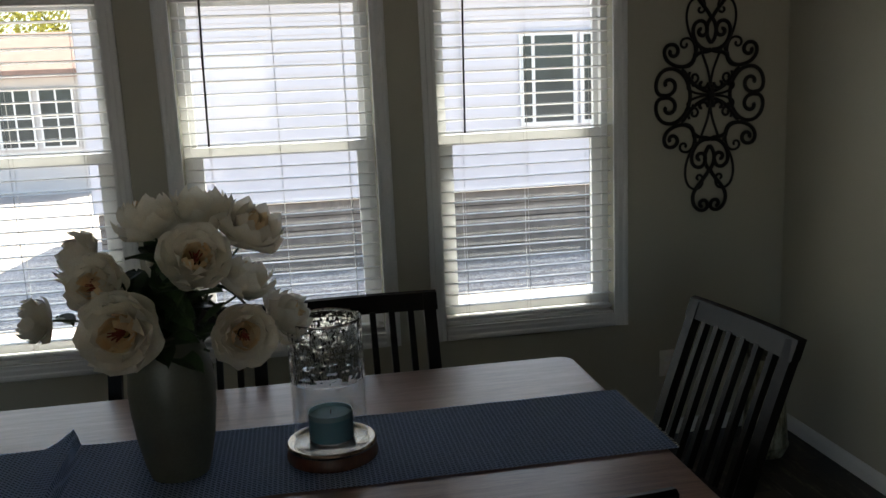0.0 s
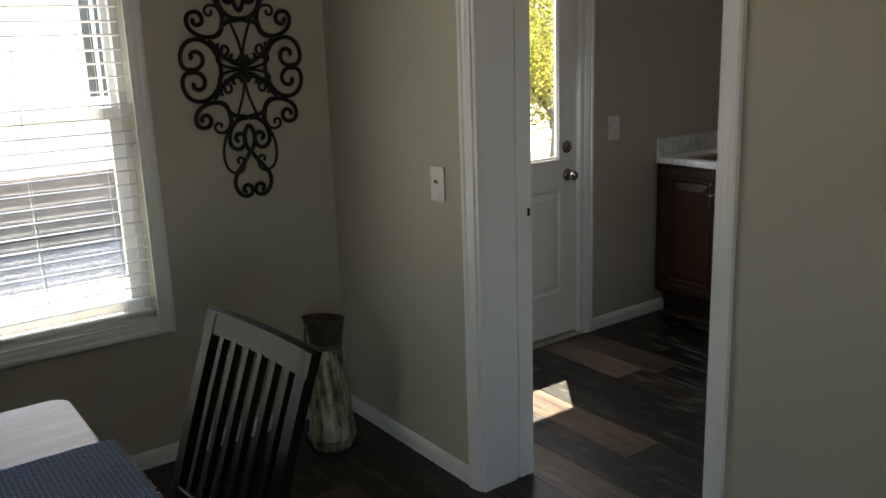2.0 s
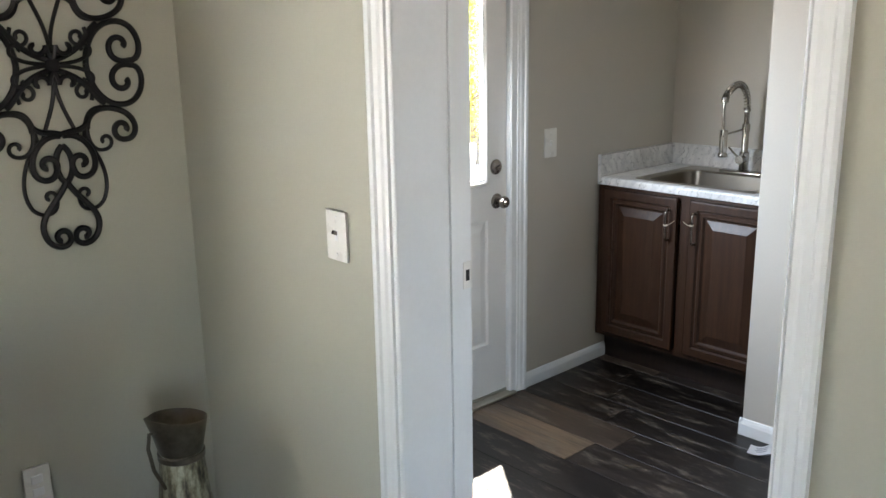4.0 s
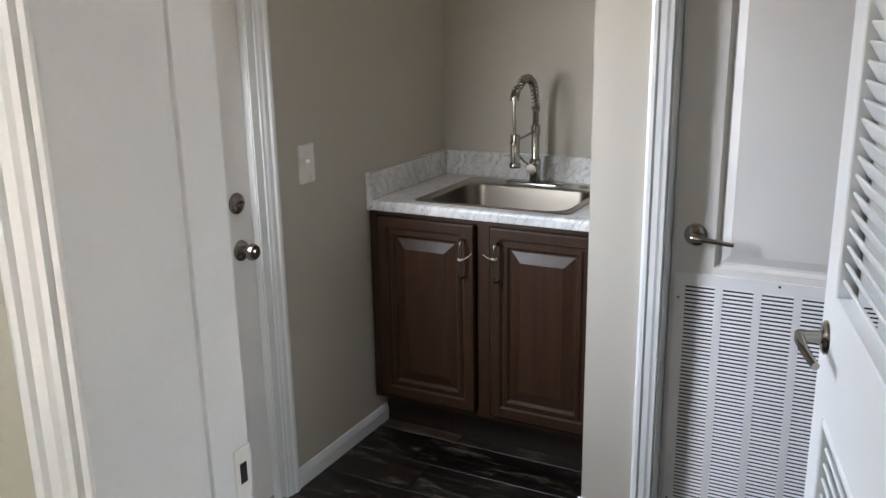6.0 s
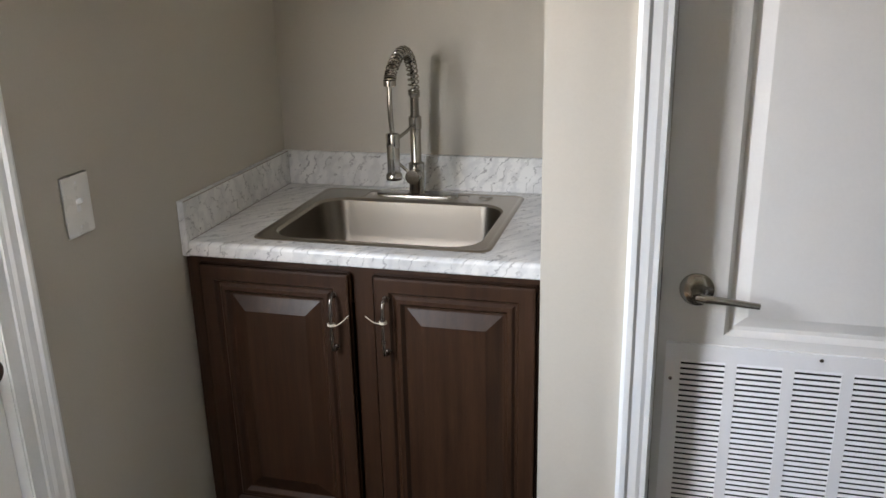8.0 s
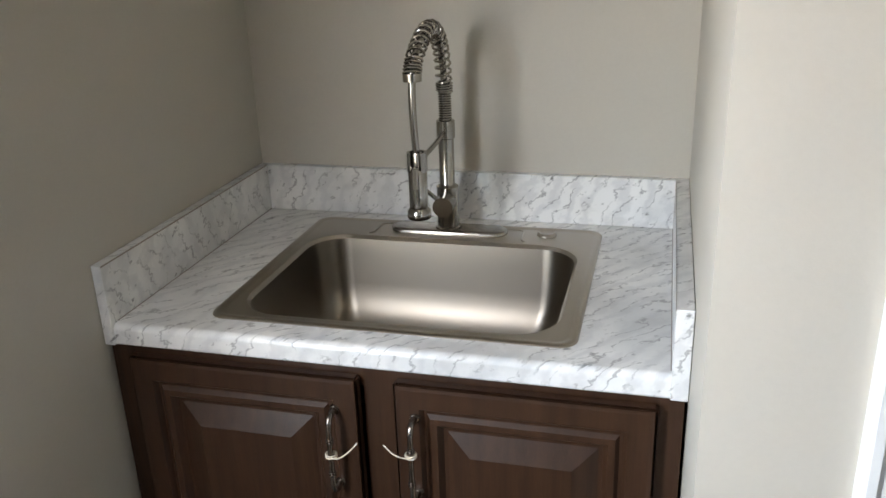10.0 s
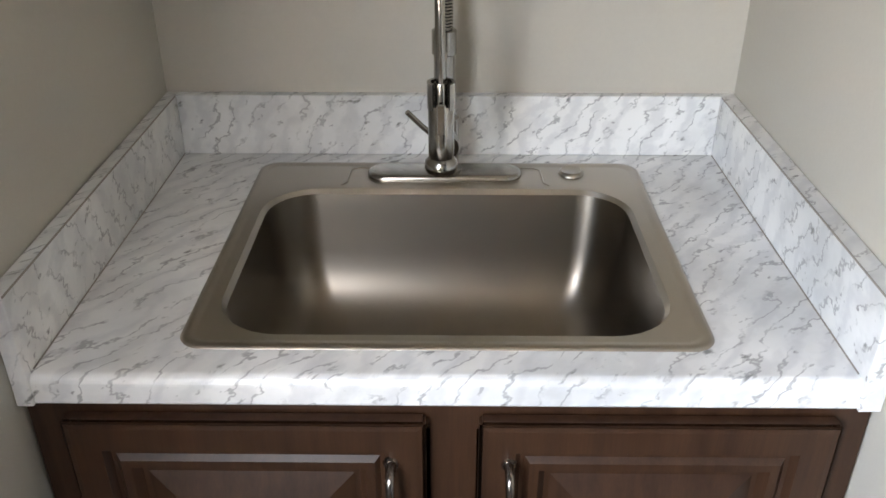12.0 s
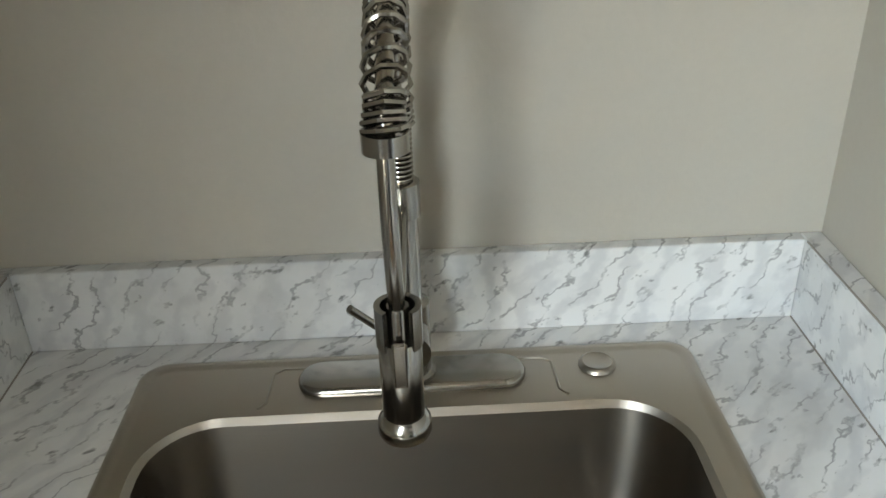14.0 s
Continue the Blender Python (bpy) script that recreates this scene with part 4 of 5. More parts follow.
part("column", col, NICKEL, fa, smooth=True)
ribs = []
for k in range(12):
    ribs += [(0.0100, k * 0.0047), (0.0132, k * 0.0047 + 0.0010), (0.0136, k * 0.0047 + 0.0020), (0.0132, k * 0.0047 + 0.0030), (0.0100, k * 0.0047 + 0.0040)]
rib = lathe(ribs, (FXc, FY, 1.152), 20)
part("ribbed_sleeve", rib, NICKEL, fa, smooth=True)
xs_ = 2.384
arch = [(FXc, FY, 1.15), (FXc, FY, 1.205)] + bezier((FXc, FY, 1.205), (FXc, FY, 1.335), (2.500, FY, 1.360), (2.428, FY + 0.001, 1.318), 22)[1:] + bezier((2.428, FY + 0.001, 1.318), (2.402, FY + 0.002, 1.304), (2.389, FY + 0.002, 1.294), (xs_, FY + 0.003, 1.272), 8)[1:]
hose = bmesh.new()
tube(hose, arch, lambda t: 0.0066 + 0.0007 * math.sin(t * 320), 10)
part("hose", hose, NICKEL, fa, smooth=True)
down = bezier((xs_, FY + 0.003, 1.278), (xs_ - 0.008, FY + 0.004, 1.23), (xs_ - 0.006, FY + 0.003, 1.17), (2.389, FY + 0.002, 1.12), 12)
part("spray_tube", tube(bmesh.new(), down, 0.0066, 12), NICKEL, fa, smooth=True)


def dense(pts, step=0.004):
    out = []
    for a, b in zip(pts, pts[1:]):
        a, b = Vector(a), Vector(b)
        n = max(1, int((b - a).length / step))
        out += [a.lerp(b, i / n) for i in range(n)]
    return out + [Vector(pts[-1])]


def coil(path, radius, pitch_at, wire, per=14):
    """A wire wound round a path lying in a plane of nearly constant y."""
    line = dense(path, 0.0008)
    pts, ang = [], 0.0
    total = len(line)
    for i in range(total - 1):
        d = (line[i + 1] - line[i])
        ang += 2 * math.pi * d.length / pitch_at(i / total)
        t = d.normalized()
        side = Vector((0, 1, 0))
        nrm = t.cross(side).normalized()
        if not pts or ang - last > 2 * math.pi / per:
            pts.append(line[i] + (side * math.cos(ang) + nrm * math.sin(ang)) * radius)
            last = ang
    return tube(bmesh.new(), pts, wire, 6)


def pitch(t):
    if t < 0.06 or t > 0.92:
        return 0.0048
    return 0.0155


part("spring", coil(arch[1:], 0.0148, pitch, 0.0025), NICKEL, fa, "coiled steel spring", smooth=True)
col2 = lathe([(0.008, 0.014), (0.0165, 0.014), (0.0165, 0.0), (0.008, 0.0)], (xs_, FY + 0.003, 1.262), 28)
part("spring_collar", col2, NICKEL, fa, smooth=True)
hx, hy = 2.388, FY + 0.002
head = lathe([(0.006, 0.092), (0.0160, 0.092), (0.0170, 0.090), (0.0170, 0.024), (0.0165, 0.020), (0.0215, 0.014), (0.0220, 0.004), (0.0205, 0.0), (0.0, 0.001)], (hx, hy, 1.015), 32)
hd = part("spray_head", head, NICKEL, fa, smooth=True)
part("spray_button", boxed(hx - 0.0172, hx - 0.013, hy - 0.006, hy + 0.006, 1.070, 1.112, bevel=0.002), NICKEL, hd)
part("holder_arm", tube(bmesh.new(), [(FXc - 0.012, FY, 1.128), (2.50, FY, 1.122), (2.405, FY + 0.002, 1.116)], 0.0048, 10), NICKEL, fa, smooth=True)
ring = bmesh.new()
arc = [radians(180 + 38 + (360 - 76) * i / 24) for i in range(25)]
edge = [(hx + 0.0182 * math.cos(a), hy + 0.0182 * math.sin(a)) for a in arc] + [(hx + 0.0135 * math.cos(a), hy + 0.0135 * math.sin(a)) for a in reversed(arc)]
low = [ring.verts.new((x, y, 1.1025)) for x, y in edge]
high = [ring.verts.new((x, y, 1.137)) for x, y in edge]
for i in range(len(edge)):
    j = (i + 1) % len(edge)
    ring.faces.new((low[i], low[j], high[j], high[i]))
for i in range(24):
    j = len(edge) - 1 - i
    ring.faces.new((high[i], high[i + 1], high[j - 1], high[j]))
    ring.faces.new((low[j], low[j - 1], low[i + 1], low[i]))
part("holder_ring", ring, NICKEL, fa, "open clip holding the spray head")
part("hose_ferrule", lathe([(0, 0.034), (0.0085, 0.034), (0.0095, 0.031), (0.0095, 0.0), (0, 0.0)], (hx, hy, 1.1022), 24), NICKEL, fa, smooth=True)
valve = cylinder(bmesh.new(), (FXc - 0.010, FY, 0.985), (FXc - 0.052, FY - 0.002, 0.985), 0.0205, 0.0205, 28)
vv = part("valve", valve, NICKEL, fa, smooth=True)
part("lever", tube(bmesh.new(), [(2.555, FY + 0.012, 0.994), (2.545, FY + 0.034, 1.018), (2.536, FY + 0.054, 1.042)], 0.0042, 10), NICKEL, vv, smooth=True)


# ---- closet door with return-air grille ----
def facing_west(bm):
    """Turns a leaf built in x-z, facing -y, so that local x runs along -y and it faces -x."""
    bm.transform(pose(0, 0, 0, 0, 0, -90))
    return bm


cd = thing("closet_door", (1.893, CLOSET[1] - 0.006, 0.008), "white moulded closet door with a large return-air grille", "door", turn=-90)
W = CLOSET[1] - CLOSET[0] - 0.012
pan = (0.122, W - 0.122, 0.850, 1.90)
leaf = slab_with_panels(0, W, 0.0, 2.015, 0.0, 0.035, [pan], (), 0.042, 0.012, -0.003)
part("leaf", leaf, DOORWHITE, cd, local=True)


def lever_set(root, x, z, s, y=0.0, turn=0.0):
    rose = lathe([(0, 0.011), (0.014, 0.011), (0.026, 0.009), (0.032, 0.005), (0.033, 0.0)], seg=32)
    rose.transform(pose(x, y, z, 90, 0, 0))
    r = part("rose", rose, NICKEL, root, "satin nickel rose", smooth=True, local=True)
    bm = cylinder(bmesh.new(), (0, -0.008, 0), (0, -0.052, 0), 0.0115, 0.0105, 20)
    pts = [(0, -0.045, 0), (s * 0.012, -0.050, 0), (s * 0.03, -0.050, -0.001), (s * 0.06, -0.047, -0.004), (s * 0.09, -0.044, -0.008), (s * 0.112, -0.043, -0.010)]
    tube(bm, pts, lambda t: 0.0095 - 0.0035 * t, 12)
    bm.transform(Matrix.Translation((x, y, z)) @ pose(0, 0, 0, 0, turn, 0))
    part("lever", bm, NICKEL, r, smooth=True, local=True)


lever_set(cd, 0.066, 0.942, 1)
for z, nm in ((0.942, "latch_plate"),):
    part(nm, boxed(-0.003, 0.0, 0.006, 0.028, z - 0.03, z + 0.03), PEWTER, cd, local=True)
gr = thing("return_air_grille", (1.885, CLOSET[1] - 0.022, 0.0), "white louvred return-air grille screwed to the closet door", "air grille", turn=-90)
GW, GZ0, GZ1, COLS, CP = 0.572, 0.010, 0.838, 5, 0.1055
slots = [(0.030 + k * CP, 0.030 + k * CP + 0.084, GZ0 + 0.028, GZ1 - 0.034) for k in range(COLS)]
gf = cells([0, GW], [GZ0, GZ1], slots, 0.0, 0.0065, lambda a, b, d: (a, d, b))
bmesh.ops.bevel(gf, geom=[e for e in gf.edges if len(e.link_faces) == 2 and e.calc_face_angle(0) > 1 and all(v.co.y < 0.001 for v in e.verts)], offset=0.0015, segments=1, affect="EDGES")
part("frame", gf, GRILLEWHITE, gr, local=True)
# a dark sheet stands in for the shade between the louvres
part("backing", boxed(0.02, GW - 0.02, 0.0068, 0.0078, GZ0 + 0.02, GZ1 - 0.02), DARK, gr, "near-black sheet painting in the shade behind the louvres", local=True)
lou = None
n_l = 64
for k in range(COLS):
    for i in range(n_l):
        z = GZ0 + 0.036 + i * (GZ1 - GZ0 - 0.072) / (n_l - 1)
        if lou is None:
            bm = bmesh.new()
            prof = [(-0.0012, -0.0031), (0.0004, -0.0035), (0.0030, 0.0023), (0.0022, 0.0029)]
            ends = [[bm.verts.new((x, y, zz)) for y, zz in prof] for x in (0, 0.084)]
            for a in range(4):
                b = (a + 1) % 4
                bm.faces.new((ends[0][a], ends[0][b], ends[1][b], ends[1][a]))
            bm.faces.new(ends[0])
            bm.faces.new(ends[1][::-1])
            lou = part("louver", bm, GRILLEWHITE, gr, local=True)
            ob = lou
        else:
            ob = new("louver", lou.data)
            ob.parent = gr
        ob.matrix_basis = Matrix.Translation((slots[k][0], 0.0, z))
for x, z in ((0.012, 0.76), (GW - 0.012, 0.76), (GW / 2, GZ1 - 0.012), (0.012, 0.10), (GW - 0.012, 0.10)):
    bm = lathe([(0, 0.002), (0.003, 0.0016), (0.004, 0)], seg=10)
    bm.transform(pose(x, 0, z, 90, 0, 0))
    part("screw", bm, PEWTER, gr, local=True)

# ---- louvred door, standing open ----
LW, LT = 0.930, 0.036
ld = thing("louvered_door", (0.272, -1.805, 0.010), "white louvred door standing open into the utility room", "door", turn=12.5)
ST = 0.105
zones = [(0.215, 0.825), (1.045, 1.915)]
lf = cells([0, LW], [0, 2.02], [(ST, LW - ST, a, b) for a, b in zones], -LT, 0.0, lambda a, b, d: (a, d, b))
part("frame", lf, WHITE, ld, local=True)
bead = bmesh.new()
for a, b in zones:
    for u0, u1, z0, z1 in ((ST, ST + 0.014, a, b), (LW - ST - 0.014, LW - ST, a, b), (ST + 0.014, LW - ST - 0.014, a, a + 0.014), (ST + 0.014, LW - ST - 0.014, b - 0.014, b)):
        box(bead, u0, u1, -LT + 0.004, 0.004, z0, z1, 0.003)
part("louver_bead", bead, WHITE, ld, local=True)
shared = None
for a, b in zones:
    z = a + 0.03
    while z < b - 0.03:
        if shared is None:
            bm = boxed(ST + 0.006, LW - ST - 0.006, -0.021, 0.021, -0.003, 0.003, bevel=0.0022)
            bm.transform(pose(0, 0, 0, 58, 0, 0))
            shared = part("louver", bm, WHITE, ld, local=True)
            ob = shared
        else:
            ob = new("louver", shared.data)
            ob.parent = ld
        ob.matrix_basis = Matrix.Translation((0, -LT / 2, z))
        z += 0.0315
# lever on the leaf's room face (local +y), drawn by turning the set round


def lever_back(root, x, z):
    rose = lathe([(0, 0.011), (0.014, 0.011), (0.026, 0.009), (0.032, 0.005), (0.033, 0.0)], seg=32)
    rose.transform(pose(x, 0.0, z, -90, 0, 0))
    r = part("rose", rose, NICKEL, root, "satin nickel rose", smooth=True, local=True)
    bm = cylinder(bmesh.new(), (x, 0.008, z), (x, 0.050, z), 0.0125, 0.0115, 20)
    tube(bm, [(x + 0.008, 0.046, z), (x - 0.02, 0.050, z - 0.001), (x - 0.05, 0.047, z - 0.005), (x - 0.085, 0.040, z - 0.011), (x - 0.112, 0.034, z - 0.015)], lambda t: 0.0105 - 0.003 * t, 12)
    part("lever", bm, NICKEL, r, smooth=True, local=True)


lever_back(ld, LW - 0.060, 0.962)
for z in (0.28, 1.02, 1.76):
    h = bmesh.new()
    box(h, -0.0025, -0.0002, -LT + 0.011, 0.001, z - 0.045, z + 0.045, 0.0008)
    cylinder(h, (-0.004, 0.005, z - 0.045), (-0.004, 0.005, z + 0.045), 0.0055, seg=12)
    hg = part("hinge", h, BRASS, ld, "aged brass hinge", local=True)
    for dz in (-0.028, 0.0, 0.028):
        sc = lathe([(0, 0.0012), (0.003, 0.001), (0.0036, 0)], seg=10)
        sc.transform(pose(-0.0025, -0.011, z + dz, 0, -90, 0))
        part("screw", sc, NICKEL, hg, local=True)

# ---- crumpled paper on the floor ----
NX, NY = 18, 8


def slip(u, v, up=0.0):
    """A point of the paper slip, u along it and v across it; it arches near one end."""
    lift = 0.034 * math.exp(-((u - 0.40) / 0.15) ** 2) * (1 - 0.30 * v) + 0.016 * (1 - u) ** 3 + 0.004 * noise.noise(Vector((u * 4, v * 3, 1)))
    return (1.728 + 0.092 * u - 0.074 * v, -1.016 - 0.200 * u - 0.022 * v, max(0.0012, lift) + up)


def slip_patch(bm, u0, u1, v0, v1, nu, nv, up=0.0):
    grid = [[bm.verts.new(slip(u0 + (u1 - u0) * i / nu, v0 + (v1 - v0) * j / nv, up)) for j in range(nv + 1)] for i in range(nu + 1)]
    for i in range(nu):
        for j in range(nv):
            bm.faces.new((grid[i][j], grid[i + 1][j], grid[i + 1][j + 1], grid[i][j + 1]))
    return bm


pr = thing("paper_slip", (1.75, -1.10, 0.0), "curled white printed paper slip lying on the floor", "paper")
pp = slip_patch(bmesh.new(), 0, 1, 0, 1, NX, NY)
bmesh.ops.solidify(pp, geom=pp.faces[:], thickness=0.0006)
part("sheet", pp, PAPER, pr, smooth=True)
for k in range(4):
    part("print", slip_patch(bmesh.new(), 0.10 + 0.03 * (k % 2), 0.30, 0.18 + 0.15 * k, 0.25 + 0.15 * k, 5, 1, 0.0012), GREYINK, pr, "grey line of print")


# ---- dining table ----
TT = 0.773
tb = thing("dining_table", (-2.27, -1.565, 0.0), "long brown wooden dining table with rounded corners", "table")
topm = bmesh.new()
TX0, TX1, TY0, TY1 = -3.20, -1.338, -2.090, -1.040
loft(topm, [loop_at(TX0 + o, TX1 - o, TY0 + o, TY1 - o, 0.045, z, 6) for o, z in ((0.006, TT - 0.034), (0.0, TT - 0.028), (0.0, TT - 0.006), (0.002, TT - 0.001), (0.006, TT))])
part("tabletop", topm, TABLEWOOD, tb)
ap = bmesh.new()
box(ap, TX0 + 0.09, TX1 - 0.09, TY0 + 0.09, TY0 + 0.112, TT - 0.125, TT - 0.034)
box(ap, TX0 + 0.09, TX1 - 0.09, TY1 - 0.112, TY1 - 0.09, TT - 0.125, TT - 0.034)
box(ap, TX0 + 0.09, TX0 + 0.112, TY0 + 0.112, TY1 - 0.112, TT - 0.125, TT - 0.034)
box(ap, TX1 - 0.112, TX1 - 0.09, TY0 + 0.112, TY1 - 0.112, TT - 0.125, TT - 0.034)
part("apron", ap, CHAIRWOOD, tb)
for x in (TX0 + 0.075, TX1 - 0.075):
    for y in (TY0 + 0.075, TY1 - 0.075):
        lg = bmesh.new()
        loft(lg, [loop_at(x - w, x + w, y - w, y + w, 0.008, z, 2) for w, z in ((0.026, 0.0), (0.038, TT - 0.14), (0.038, TT - 0.034))])
        lg.faces.new([v for v in lg.verts[:12]][::-1])
        part("leg", lg, CHAIRWOOD, tb)


# runner, with a fold at its far end
def runner():
    bm = bmesh.new()
    NU, NV = 90, 14
    rows = []
    for i in range(NU + 1):
        u = i / NU
        x = -1.318 - u * 1.80
        row = []
        for j in range(NV + 1):
            v = j / NV
            y = -1.368 - v * 0.385 + 0.006 * noise.noise(Vector((u * 9, v, 3)))
            z = TT + 0.004 + 0.0012 * noise.noise(Vector((u * 30, v * 6, 1)))
            bump_x = -2.700 + 0.03 * (v - 0.5)
            k = math.exp(-((x - bump_x) / 0.022) ** 2)
            z += 0.045 * k * (1 - 0.35 * v)
            row.append(bm.verts.new((x + 0.03 * k, y, z)))
        rows.append(row)
    for i in range(NU):
        for j in range(NV):
            bm.faces.new((rows[i][j], rows[i + 1][j], rows[i + 1][j + 1], rows[i][j + 1]))
    bmesh.ops.solidify(bm, geom=bm.faces[:], thickness=-0.0025)
    return bm


rn = thing("table_runner", (-2.2, -1.56, TT), "navy and white woven table runner with a fold", "table runner")
part("cloth", runner(), RUNNER, rn, smooth=True)
hem = bmesh.new()
for k in range(40):
    y = -1.372 - k * 0.0096
    tube(hem, [(-1.318, y, TT + 0.004), (-1.312 + random.uniform(-0.002, 0.003), y + random.uniform(-0.003, 0.003), TT + 0.003)], 0.0012, 4)
part("fringe", hem, CORD, rn)


# ---- chairs ----
def chair():
    c = thing("dining_chair", (0, 0, 0), "dark wooden dining chair with a slatted back", "chair", "chairs round the table")
    lean = lambda z: 0.155 + 0.172 * (max(z - 0.44, 0) / 0.515) ** 1.15
    seat = bmesh.new()
    loft(seat, [loop_at(-0.22 + o, 0.22 - o, -0.225 + o, 0.20 - o, 0.03, z, 4) for o, z in ((0.012, 0.418), (0.0, 0.426), (0.0, 0.444), (0.006, 0.452), (0.03, 0.449))])
    part("seat", seat, CHAIRWOOD, c, local=True)
    for s in (-1, 1):
        bm = bmesh.new()
        zs = [0.0, 0.2, 0.42, 0.55, 0.70, 0.85, 0.953]
        loft(bm, [[(s * 0.211 + a * 0.019, (lean(z) if z > 0.43 else 0.185 + (0.42 - z) * 0.12) + b * 0.014, z) for a, b in ((-1, -1), (1, -1), (1, 1), (-1, 1))] for z in zs])
        part("leg", bm, CHAIRWOOD, c, "rear leg running up into the back", local=True)
        bm = bmesh.new()
        loft(bm, [[(s * 0.195 + a * w, -0.195 + b * w, z) for a, b in ((-1, -1), (1, -1), (1, 1), (-1, 1))] for w, z in ((0.015, 0), (0.020, 0.42))])
        part("leg", bm, CHAIRWOOD, c, local=True)
        part("side_rail", boxed(s * 0.195 - 0.011, s * 0.195 + 0.011, -0.175, 0.175, 0.355, 0.418), CHAIRWOOD, c, local=True)
    for y in (-0.195, 0.19):
        part("cross_rail", boxed(-0.18, 0.18, y - 0.011, y + 0.011, 0.355, 0.418), CHAIRWOOD, c, local=True)
    bm = bmesh.new()
    rows = []
    for i in range(13):
        x = -0.236 + 0.472 * i / 12
        dip = 0.012 * (1 - (x / 0.236) ** 2)
        rows.append([bm.verts.new((x, y + dip, z)) for y, z in ((lean(0.90) - 0.013, 0.905), (lean(0.90) + 0.013, 0.905), (lean(0.95) + 0.013, 0.957), (lean(0.95) + 0.002, 0.962), (lean(0.95) - 0.013, 0.958))])
    for a, b in zip(rows, rows[1:]):
        for k in range(5):
            bm.faces.new((a[k], a[(k + 1) % 5], b[(k + 1) % 5], b[k]))
    bm.faces.new(rows[0])
    bm.faces.new(rows[-1][::-1])
    part("top_rail", bm, CHAIRWOOD, c, local=True)
    part("lower_rail", boxed(-0.195, 0.195, lean(0.52) - 0.010, lean(0.52) + 0.010, 0.505, 0.540, bevel=0.003), CHAIRWOOD, c, local=True)
    for k in range(6):
        x = -0.150 + k * 0.060
        bm = bmesh.new()
        zs = [0.535, 0.65, 0.78, 0.91]
        loft(bm, [[(x + a * 0.0095, lean(z) + 0.004 * (z > 0.6) + b * 0.0105, z) for a, b in ((-1, -1), (1, -1), (1, 1), (-1, 1))] for z in zs])
        part("slat", bm, CHAIRWOOD, c, local=True)
    return c


c0 = chair()


def chair_pose(rx, ry, ang):
    """Pose of a chair whose top rail's middle lies at rx, ry and runs at ang degrees."""
    m = pose(0, 0, 0, 0, 0, ang)
    off = m.to_3x3() @ Vector((0, 0.312, 0))
    return Matrix.Translation((rx - off.x, ry - off.y, 0)) @ m


c0.matrix_basis = chair_pose(-0.985, -1.403, -84.2)
copy_thing(c0, chair_pose(-1.945, -0.845, 0.5))
copy_thing(c0, chair_pose(-2.475, -0.850, -1.0))
copy_thing(c0, chair_pose(-1.805, -2.262, 181.0))
copy_thing(c0, chair_pose(-2.42, -2.27, 179.0))


# ---- scrolled iron wall ornament ----
def spiral(cx, cz, r0, r1, a0, a1, n=26):
    """Points of a spiral in u-v; angles in degrees."""
    out = []
    for i in range(n + 1):
        t = i / n
        a = radians(a0 + (a1 - a0) * t)
        r = r0 + (r1 - r0) * t ** 0.9
        out.append((cx + r * math.cos(a), cz + r * math.sin(a)))
    return out


orn = thing("iron_wall_ornament", (-0.366, -0.011, 1.0), "black wrought-iron scrollwork ornament hanging on the wall", "wall ornament")
OX, OZ, OY = -0.366, 1.512, -0.014


def scroll(uv, r, d=0.0):
    """One scroll and its mirror images left-right and top-bottom, each a bar of its own."""
    seen = set()
    for su in (1, -1):
        for sv in (1, -1):
            key = tuple((round(u * su, 4), round(v * sv, 4)) for u, v in (uv[0], uv[len(uv) // 2], uv[-1]))
            if key in seen:
                continue
            seen.add(key)
            pts = [(OX + su * u, OY - d, OZ + sv * v) for u, v in uv]
            part("scroll", tube(bmesh.new(), pts, r, 7), IRON, orn, smooth=True)


def uvbez(a, b, c, d, n=14):
    return [(p.x, p.y) for p in bezier((*a, 0), (*b, 0), (*c, 0), (*d, 0), n)]


THICK, THIN = 0.0085, 0.0056
# wide kidney-shaped side scrolls
scroll(uvbez((0.090, 0.0), (0.092, 0.060), (0.130, 0.118), (0.186, 0.114)) + uvbez((0.186, 0.114), (0.252, 0.110), (0.262, 0.004), (0.212, 0.006))[1:] + spiral(0.190, 0.048, 0.047, 0.009, -63, -380)[1:], THICK)
# shoulder scrolls, a thick curl outside and a thin one inside
scroll(uvbez((0.072, 0.175), (0.075, 0.118), (0.130, 0.113), (0.165, 0.128)) + uvbez((0.165, 0.128), (0.224, 0.150), (0.217, 0.214), (0.178, 0.213))[1:] + spiral(0.172, 0.183, 0.031, 0.010, 80, 390)[1:], THICK, 0.004)
scroll(uvbez((0.072, 0.175), (0.070, 0.225), (0.095, 0.240), (0.115, 0.236)) + spiral(0.118, 0.212, 0.024, 0.006, 95, -215)[1:], THIN, 0.004)
# bars from the shoulders to the middle
scroll(uvbez((0.130, 0.108), (0.098, 0.088), (0.088, 0.030), (0.0, 0.012)), THICK, 0.002)
scroll(uvbez((0.118, 0.118), (0.082, 0.118), (0.068, 0.140), (0.062, 0.205)), THIN, 0.002)
scroll(uvbez((0.0, 0.030), (0.004, 0.110), (0.030, 0.140), (0.050, 0.205)), THIN, 0.001)
scroll(uvbez((0.0, 0.185), (0.030, 0.172), (0.050, 0.185), (0.072, 0.160)), THICK, 0.006)
